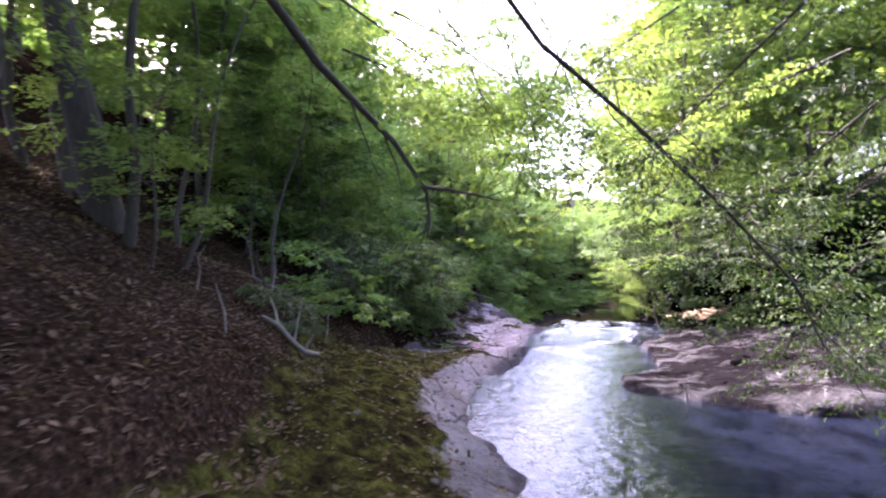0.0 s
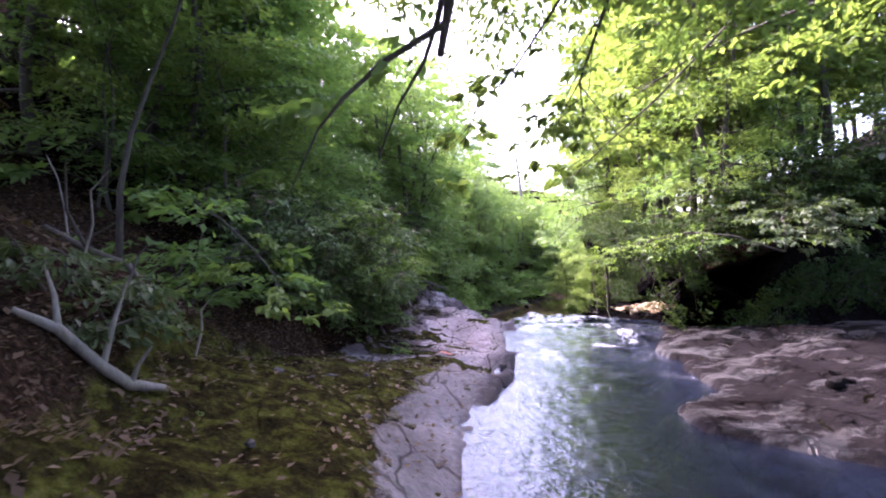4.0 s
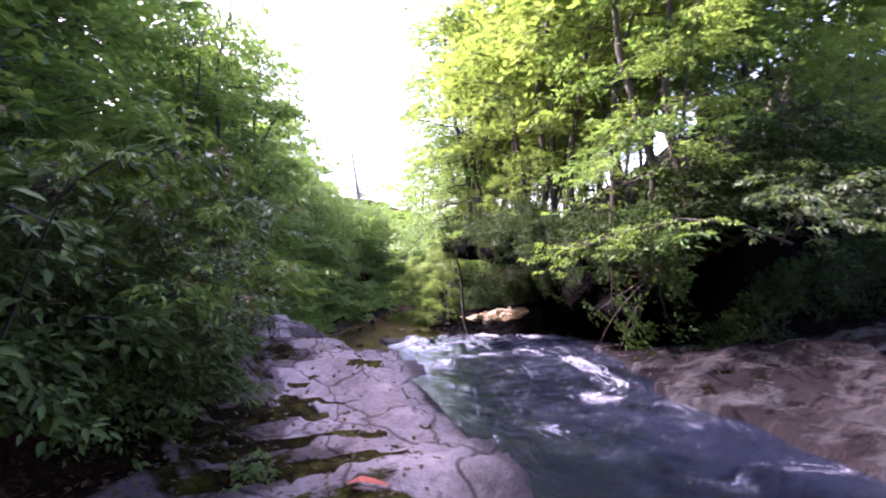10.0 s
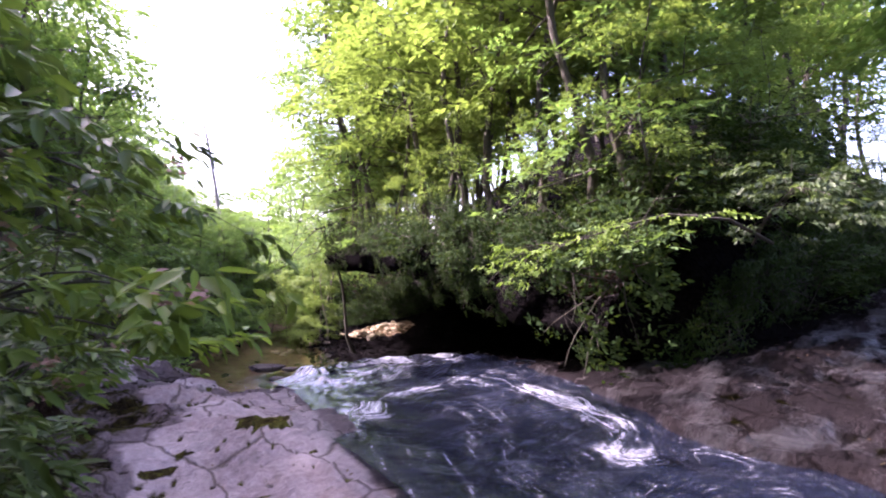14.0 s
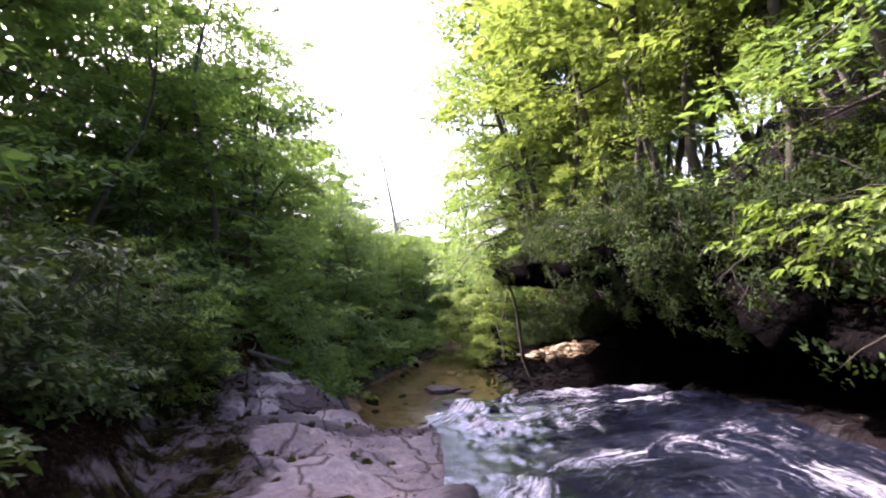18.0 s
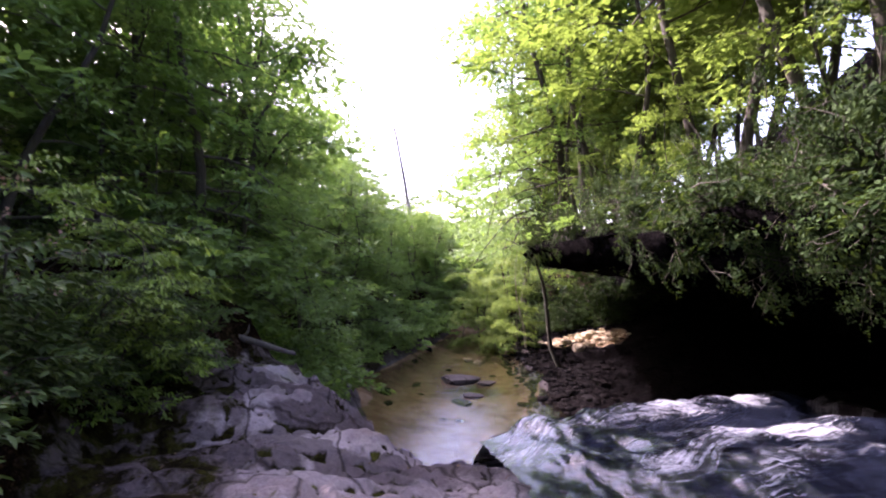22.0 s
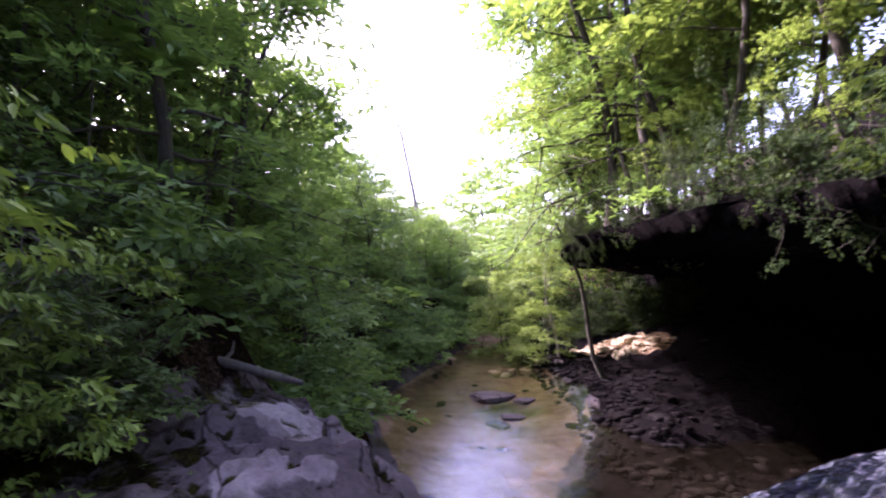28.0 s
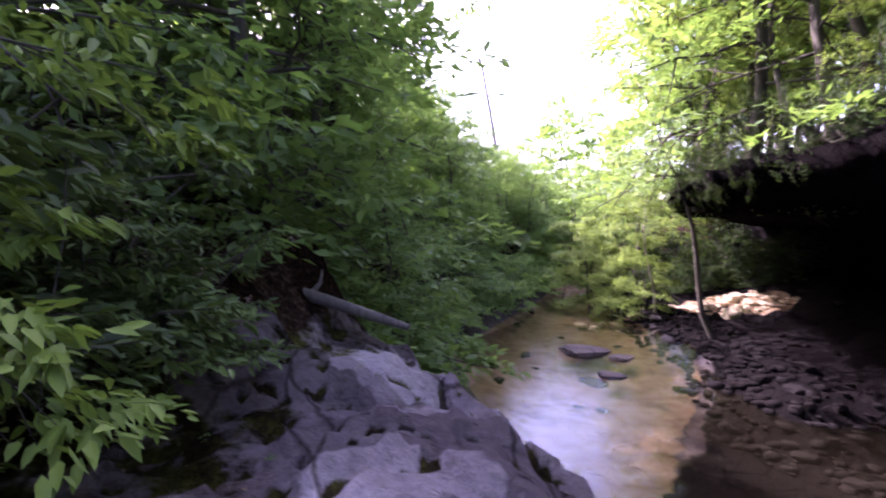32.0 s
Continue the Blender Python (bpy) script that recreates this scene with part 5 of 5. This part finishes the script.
for i, line in enumerate([
    [(4.6, 2.0, 4.6), (3.9, 2.7, 4.0), (3.2, 3.4, 3.3), (2.7, 3.9, 2.7), (2.3, 4.2, 2.1)],
    [(5.2, 2.6, 4.2), (4.5, 3.3, 3.6), (3.8, 4.0, 2.9), (3.3, 4.5, 2.3), (3.0, 4.8, 1.7)],
    [(5.6, 2.4, 3.6), (4.8, 2.9, 3.0), (4.1, 3.3, 2.4), (3.6, 3.6, 1.8), (3.3, 3.8, 1.3)],
    [(3.6, 1.6, 4.8), (3.0, 2.4, 4.4), (2.4, 3.2, 3.8), (1.9, 3.8, 3.2), (1.6, 4.2, 2.8)],
    [(6.2, 3.6, 4.0), (5.4, 4.2, 3.3), (4.7, 4.7, 2.6), (4.2, 5.1, 1.9), (4.0, 5.3, 1.4)],
]):
    bough("hemlock_bough", "drooping feathery hemlock bough over the upper pool", line, 0.02, 34, 100 + i, 0.05, LEAF_DARK, 5, 0.2, 0.4, 0.1)
for i, line in enumerate([
    [(-1.6, 6.0, 5.4), (-0.8, 6.2, 4.9), (0.0, 6.4, 4.4), (0.7, 6.5, 4.0), (1.2, 6.6, 3.7)],
    [(2.9, 6.2, 5.2), (2.1, 6.4, 4.7), (1.4, 6.6, 4.3), (0.7, 6.6, 4.1), (0.2, 6.6, 3.9)],
    [(-1.4, 6.2, 4.7), (-0.6, 6.3, 4.4), (0.1, 6.4, 4.1), (0.6, 6.4, 3.9)],
    [(3.2, 6.5, 5.0), (2.5, 6.4, 4.7), (1.8, 6.3, 4.3), (1.2, 6.2, 4.0)],
]):
    bough("overhead_branch", "leafy branch of small green leaves roofing the creek", line, 0.018, 34, 60 + i, 0.07, LEAF_BRIGHT, 4, 0.34, 0.55, 0.05)
for i, line in enumerate([
    [(-1.1, 11.3, 0.8), (-0.7, 11.1, 1.15), (-0.35, 10.95, 1.35), (-0.05, 10.8, 1.42)],
    [(-1.1, 11.5, 1.2), (-0.7, 11.4, 1.6), (-0.3, 11.3, 1.8), (-0.1, 11.2, 1.8)],
    [(-1.4, 11.0, 1.6), (-1.15, 10.9, 1.9), (-0.9, 10.8, 2.1), (-0.7, 10.75, 2.1)],
]):
    bough("laurel_branch", "laurel branch with glossy leaves and faded blossom beside the path", line, 0.015, 16, 70 + i, 0.07, (LEAF_FRESH, LEAF_DARK)[i % 2], 4, 0.1, 0.36, 0.1, 5)
for i, line in enumerate([
    [(-0.7, 19.8, 0.7), (-0.2, 19.65, 0.75), (0.15, 19.5, 0.6), (0.45, 19.4, 0.35)],
    [(-0.6, 19.8, 1.4), (0.0, 19.7, 1.35), (0.4, 19.55, 1.2), (0.7, 19.45, 0.95)],
    [(-0.9, 19.3, 0.3), (-0.5, 19.3, 0.3), (-0.2, 19.3, 0.15), (0.05, 19.3, -0.05)],
    [(-0.8, 18.2, 1.8), (-0.2, 18.1, 1.8), (0.3, 18.05, 1.6), (0.6, 18.0, 1.35)],
    [(-0.8, 18.9, 1.0), (-0.3, 18.9, 1.1), (0.05, 18.85, 1.05), (0.3, 18.8, 0.9)],
]):
    bough("laurel_branch", "laurel branch with fresh green leaves over the rock slab", line, 0.015, 18, 80 + i, 0.065, LEAF_FRESH, 4, 0.11, 0.36, 0.1)


def log():
    thing = tagged(new("fallen_log"), "grey weathered fallen log lying on the rock by the bushes", "log")
    v, f = tube([(0.75, 22.8, 0.14), (1.0, 22.68, 0.07), (1.25, 22.56, 0.0), (1.65, 22.36, -0.13), (1.95, 22.2, -0.22)], [0.05, 0.06, 0.055, 0.05, 0.03], 10)
    part("stem", mesh_of("stem", v, f, WOOD_GREY, True), thing)
    v, f = tube([(1.1, 22.63, 0.04), (1.2, 22.72, 0.14), (1.22, 22.78, 0.26)], [0.03, 0.02, 0.008], 6)
    part("branch_stub", mesh_of("branch_stub", v, f, WOOD_GREY, True), thing)


log()


def bank_log():
    thing = tagged(new("dead_branch"), "dark bare dead branch lying on the leafy slope", "log")
    v, f = tube([(-3.3, 7.6, spot(-3.3, 7.6) + 0.07), (-2.9, 7.5, spot(-2.9, 7.5) + 0.07), (-2.5, 7.35, spot(-2.5, 7.35) + 0.05), (-2.0, 7.1, spot(-2.0, 7.1) + 0.03)], [0.025, 0.035, 0.03, 0.012], 9)
    part("stem", mesh_of("stem", v, f, BARK, True), thing)
    v, f = tube([(-2.9, 7.5, spot(-2.9, 7.5) + 0.07), (-2.95, 7.3, spot(-2.9, 7.5) + 0.4), (-2.9, 7.2, spot(-2.9, 7.5) + 0.8)], [0.016, 0.012, 0.005], 6)
    part("branch_stub", mesh_of("branch_stub", v, f, BARK, True), thing)


bank_log()


def root_log():
    """A pale barkless log at the foot of the slope, with broken stubs."""
    thing = tagged(new("fallen_log"), "pale barkless log at the foot of the leafy slope", "log")
    line = [(x, y, spot(x, y) + up) for x, y, up in ((-2.3, 5.8, 0.1), (-2.15, 5.92, 0.07), (-2.0, 6.08, 0.06), (-1.9, 6.2, 0.05), (-1.75, 6.32, 0.04))]
    v, f = tube(line, [0.015, 0.03, 0.034, 0.036, 0.02], 10)
    part("stem", mesh_of("stem", v, f, BARK_PALE, True), thing)
    for i, (dx, dy, dz) in ((1, (-0.1, 0.1, 0.35)), (2, (0.05, 0.12, 0.5)), (3, (0.1, -0.05, 0.25))):
        p = Vector(line[i])
        v, f = tube([p, p + Vector((dx, dy, dz)) * 0.5, p + Vector((dx * 1.4, dy, dz))], [0.02, 0.014, 0.005], 6)
        part("branch_stub", mesh_of("branch_stub", v, f, BARK_PALE, True), thing)


root_log()
slope_tree = variant(bare, "thin dark-stemmed tree on the leafy slope")
for i, (x, y, tip, sc) in enumerate([(-3.9, 5.75, 3, 0.75), (-3.45, 6.1, 14, 0.6), (-5.5, 6.8, -2, 0.9), (-4.6, 8.2, 5, 0.8), (-3.2, 8.6, 4, 0.6), (-6.2, 5.0, 0, 1.0)]):
    m = pose(x, y, spot(x, y) - 0.1, 0, tip, 0) @ pose(0, 0, 0, 0, 0, 80 * i) @ Matrix.Scale(sc, 4)
    if i:
        copy_thing(slope_tree, m)
    else:
        slope_tree.matrix_basis = m
        tagged(slope_tree, group="thin trees on the slope")
slope_bush = make_shrub("leafy_bush", "small bush with pale shiny leaves behind the log", 15, 0.75, 0.55, 8, 5, 0.075, LEAF_PALE, 0.42, 0.4, 0.13)
slope_bush.matrix_basis = pose(-2.35, 6.5, spot(-2.35, 6.5) - 0.05)
for i, (x, y, h, dx) in enumerate([(-2.9, 5.4, 0.5, 0.12), (-2.0, 4.2, 0.45, -0.1), (-2.6, 6.9, 0.7, 0.2), (-3.1, 7.6, 0.8, -0.2), (-1.9, 7.2, 0.5, 0.15)]):
    twig = tagged(new("dead_twig"), "thin pale dead twig standing in the leaf litter", "twig", "dead twigs on the slope")
    z = spot(x, y)
    v, f = tube([(x, y, z - 0.05), (x + dx * 0.3, y + 0.03, z + h * 0.4), (x + dx * 0.4, y - 0.04, z + h * 0.75), (x + dx, y, z + h)], [0.011, 0.009, 0.007, 0.003], 6)
    part("stem", mesh_of("stem", v, f, BARK_PALE, True), twig)

# ---------------------------------------------------------------- stones


def rock_mesh(seed, flat, material):
    g = np.random.default_rng(seed)
    bm = bmesh.new()
    bmesh.ops.create_icosphere(bm, subdivisions=2, radius=1.0)
    for v in bm.verts:
        d = noise.noise(Vector(v.co) * 0.9 + Vector((seed, 0, 0))) * 0.5 + noise.noise(Vector(v.co) * 2.3 + Vector((0, seed, 0))) * 0.2
        v.co = v.co * (1 + d)
        for ax in range(3):
            v.co[ax] = max(-0.74, min(0.74, v.co[ax]))
        v.co.z *= flat
    me = bpy.data.meshes.new("stone")
    bm.to_mesh(me)
    bm.free()
    me.materials.append(material)
    return me


SUNLIT_STONES = [rock_mesh(i + 20, fl, ROCK_SUNLIT) for i, fl in enumerate((0.35, 0.5, 0.7, 0.4, 0.85, 0.3))]
DULL_STONES = [rock_mesh(i + 30, fl, ROCK_DULL) for i, fl in enumerate((0.35, 0.5, 0.7, 0.4, 0.85, 0.3))]
WET_SHADED_STONES = [rock_mesh(i + 9, fl, ROCK_WET_SHADED) for i, fl in enumerate((0.35, 0.5, 0.7, 0.4, 0.85, 0.3))]


def stones(count, box, low, high, label, group, test=None, sink=0.2, kinds=None):
    x0, x1, y0, y1 = box
    n = 0
    for _ in range(count * 6):
        if n >= count:
            break
        x, y, r = rng.uniform(x0, x1), rng.uniform(y0, y1), low * (high / low) ** (rng.random() ** 1.8)
        if test and not test(x, y):
            continue
        ob = tagged(new("stone", kinds[rng.randrange(6)]), label, "stone", group)
        ob.matrix_basis = pose(x, y, spot(x, y) + r * (0.3 - sink), rng.uniform(-12, 12), rng.uniform(-12, 12), rng.uniform(0, 360)) @ Matrix.Diagonal((r * rng.uniform(0.8, 1.5), r * rng.uniform(0.7, 1.1), r, 1))
        n += 1


def shore_at(y):
    return float(np.interp(y, [24, 27, 30, 32, 36.5, 40], [10.3, 9.7, 11.6, 12.6, 13.6, 15.0]))


stones(130, (9.3, 17, 24, 40), 0.08, 0.3, "angular grey rock in the rubble on the pool's shore", "rubble on the shore", lambda x, y: -0.6 < x - shore_at(y) < 2.4, 0.2, WET_SHADED_STONES)
stones(24, (12, 22, 26, 40), 0.1, 0.3, "loose rock on the cave's floor", "rocks in the cave", lambda x, y: x - shore_at(y) > 2.0, 0.2, WET_SHADED_STONES)
stones(18, (5, 13, 25, 42), 0.12, 0.4, "stone in the shallow pool", "stones in the pool", lambda x, y: x < shore_at(y) - 0.3 and x > np.interp(y, [25, 34, 38.5, 42], [4.2, 5.0, 8.6, 11.4]), 0.2, WET_SHADED_STONES)
stones(120, (15.7, 19.2, 33.7, 37.4), 0.08, 0.34, "boulder in a patch of sun, its brightness painted in", "sunlit boulders", None, 0.15, SUNLIT_STONES)
# Added stones whose bright colour imitates flecks of sun on the shore.
stones(16, (11.6, 13.8, 36.4, 37.8), 0.1, 0.35, "flat bright-painted stone standing in for sun flecks on the spit", "stones on the spit", None, -0.3, SUNLIT_STONES)
stones(60, (2.8, 9.5, 7.0, 13.2), 0.03, 0.13, "small dark stone on the wet rock shelf", "small stones on the shelf", lambda x, y: side(x, y, RIGHT) < -0.3 and x > np.interp(y, YR, XR) + 0.4, 0.25, WET_SHADED_STONES)
stones(26, (-1.6, 1.6, 4.0, 12), 0.03, 0.09, "small dull brown stone on the mossy bank", "small stones on the bank", None, 0.25, DULL_STONES)
for x, y, r in ((9.2, 32.6, 0.75), (9.9, 31.6, 0.4), (8.6, 30.0, 0.35)):
    ob = tagged(new("stone", DULL_STONES[0]), "flat grey stone breaking the pool's surface", "stone", "flat stones in the pool")
    ob.matrix_basis = pose(x, y, POOL_Z, 2, 3, 40 * x) @ Matrix.Diagonal((r * 1.4, r, r * 0.8, 1))



def rubble(count, seed):
    """The small broken rock of the shore, too many to tell apart."""
    g = np.random.default_rng(seed)
    bm = bmesh.new()
    bmesh.ops.create_icosphere(bm, subdivisions=1, radius=1.0)
    base = np.array([v.co[:] for v in bm.verts])
    tris = np.array([[v.index for v in f.verts] for f in bm.faces])
    bm.free()
    verts, faces = [], []
    y = g.uniform(23.5, 40, count)
    x = np.interp(y, [24, 27, 30, 32, 36.5, 40], [10.3, 9.7, 11.6, 12.6, 13.6, 15.0]) + g.gamma(1.6, 0.8, count) - 0.7
    z = height(x, y)
    for i in range(count):
        r = g.uniform(0.05, 0.17)
        shape = np.clip(base * g.uniform(0.7, 1.35, (len(base), 1)), -0.8, 0.8) * np.array([r * g.uniform(1, 1.8), r * g.uniform(0.8, 1.2), r * g.uniform(0.4, 0.8)])
        a = g.uniform(0, 6.28)
        turn = np.array([[math.cos(a), -math.sin(a), 0], [math.sin(a), math.cos(a), 0], [0, 0, 1]])
        verts.append(shape @ turn.T + np.array([x[i], y[i], z[i] + 0.1 * r]))
        faces.append(tris + i * len(base))
    tagged(new("rubble", mesh_of("rubble", np.concatenate(verts), np.concatenate(faces), ROCK_WET_SHADED)), "small broken rock along the pool's shore, shade painted into its colour", "rubble", kind="stuff")


rubble(650, 61)

# ---------------------------------------------------------------- litter


def litter(name, label, count, box, size, material, seed, test):
    g = np.random.default_rng(seed)
    x, y = g.uniform(box[0], box[1], count), g.uniform(box[2], box[3], count)
    keep = test(x, y)
    x, y = x[keep], y[keep]
    c = np.stack([x, y, height(x, y) + 0.008], -1)
    v, f = leaves(g, c, size, 0.6, 0.85, -0.08)
    tagged(new(name, mesh_of(name, v, f, material)), label, "leaves", kind="stuff")


litter("leaf_litter", "brown fallen leaves on the slope", 30000, (-9, -0.9, -1, 12), 0.065, LEAF_DEAD, 51, lambda x, y: side(x, y, LEFT) < 0.2)
litter("moss_litter", "pale and brown leaves strewn on the mossy bank", 2600, (-2.6, 1.2, 1.5, 12.5), 0.06, LEAF_DEAD, 53, lambda x, y: (side(x, y, LEFT) > -0.3) & (x < np.interp(y, YS, XL) - 0.25))
litter("fallen_leaves", "scattered pale fallen leaves on rock and moss", 900, (-2, 9, 3.5, 23), 0.05, LEAF_DEAD, 52, lambda x, y: (side(x, y, LEFT) > 0) & (side(x, y, LIP) < -0.6) & (side(x, y, RIGHT) < 0) & ((x < np.interp(y, YS, XL) - 0.1) | (x > np.interp(y, YR, XR) + 0.4)))
weed = variant(leafy, "low green weed on the mossy rock")
strew(weed, "weeds", [(-0.1, 10.9), (0.15, 11.6), (0.3, 10.2), (0.05, 12.4), (0.35, 13.0), (0.55, 14.2), (0.6, 15.4), (-1.3, 7.4), (-1.6, 8.2), (-1.0, 9.4), (-1.5, 6.2), (0.4, 17.4), (0.3, 19.0), (0.7, 20.6), (0.95, 19.9), (1.05, 20.3), (1.2, 20.8), (1.45, 21.4), (2.1, 22.6), (0.85, 19.5)], 2.0, 1.4, 0.1, 0.22, 0.02, 0.05, 0.5)


def strip():
    """A torn piece of orange plastic."""
    bm = bmesh.new()
    z = spot(0.5, 10.13) + 0.03
    pts = [(0.40, 10.20, 0.0), (0.47, 10.17, 0.03), (0.55, 10.12, 0.02), (0.62, 10.08, 0.0)]
    rows = []
    for i, (x, y, h) in enumerate(pts):
        w = (0.02, 0.035, 0.03, 0.012)[i]
        rows.append([bm.verts.new((x + w * 0.5, y + w, z + h)), bm.verts.new((x - w * 0.5, y - w, z + h))])
    for a, b in zip(rows[:-1], rows[1:]):
        bm.faces.new((a[0], b[0], b[1], a[1]))
    bmesh.ops.solidify(bm, geom=bm.faces[:], thickness=0.006)
    me = bpy.data.meshes.new("plastic_strip")
    bm.to_mesh(me)
    bm.free()
    m, nt, out = nodes_of("orange_plastic")
    bs = put(nt, "ShaderNodeBsdfPrincipled", Roughness=0.45)
    nt.links.new(ramp(nt, noise_node(nt, 40.0), [(0.3, (0.5, 0.09, 0.04)), (0.7, (0.75, 0.16, 0.08))]), bs.inputs["Base Color"])
    nt.links.new(bs.outputs[0], out.inputs["Surface"])
    me.materials.append(m)
    tagged(new("plastic_strip", me), "torn strip of orange plastic on the wet rock", "litter")


strip()
puddle = []
for k in range(28):
    a = 2 * math.pi * k / 28
    r = 1 + 0.18 * math.sin(3 * a + 1) + 0.1 * math.sin(5 * a)
    puddle.append((0.95 + 0.26 * r * math.cos(a), 9.65 + 0.5 * r * math.sin(a), -0.122))
bm = bmesh.new()
bm.faces.new([bm.verts.new(p) for p in puddle])
pm = bpy.data.meshes.new("puddle")
bm.to_mesh(pm)
bm.free()
pm.materials.append(WATER_POOL)
tagged(new("puddle", pm), "still puddle in a hollow of the rock", "water", kind="structure")
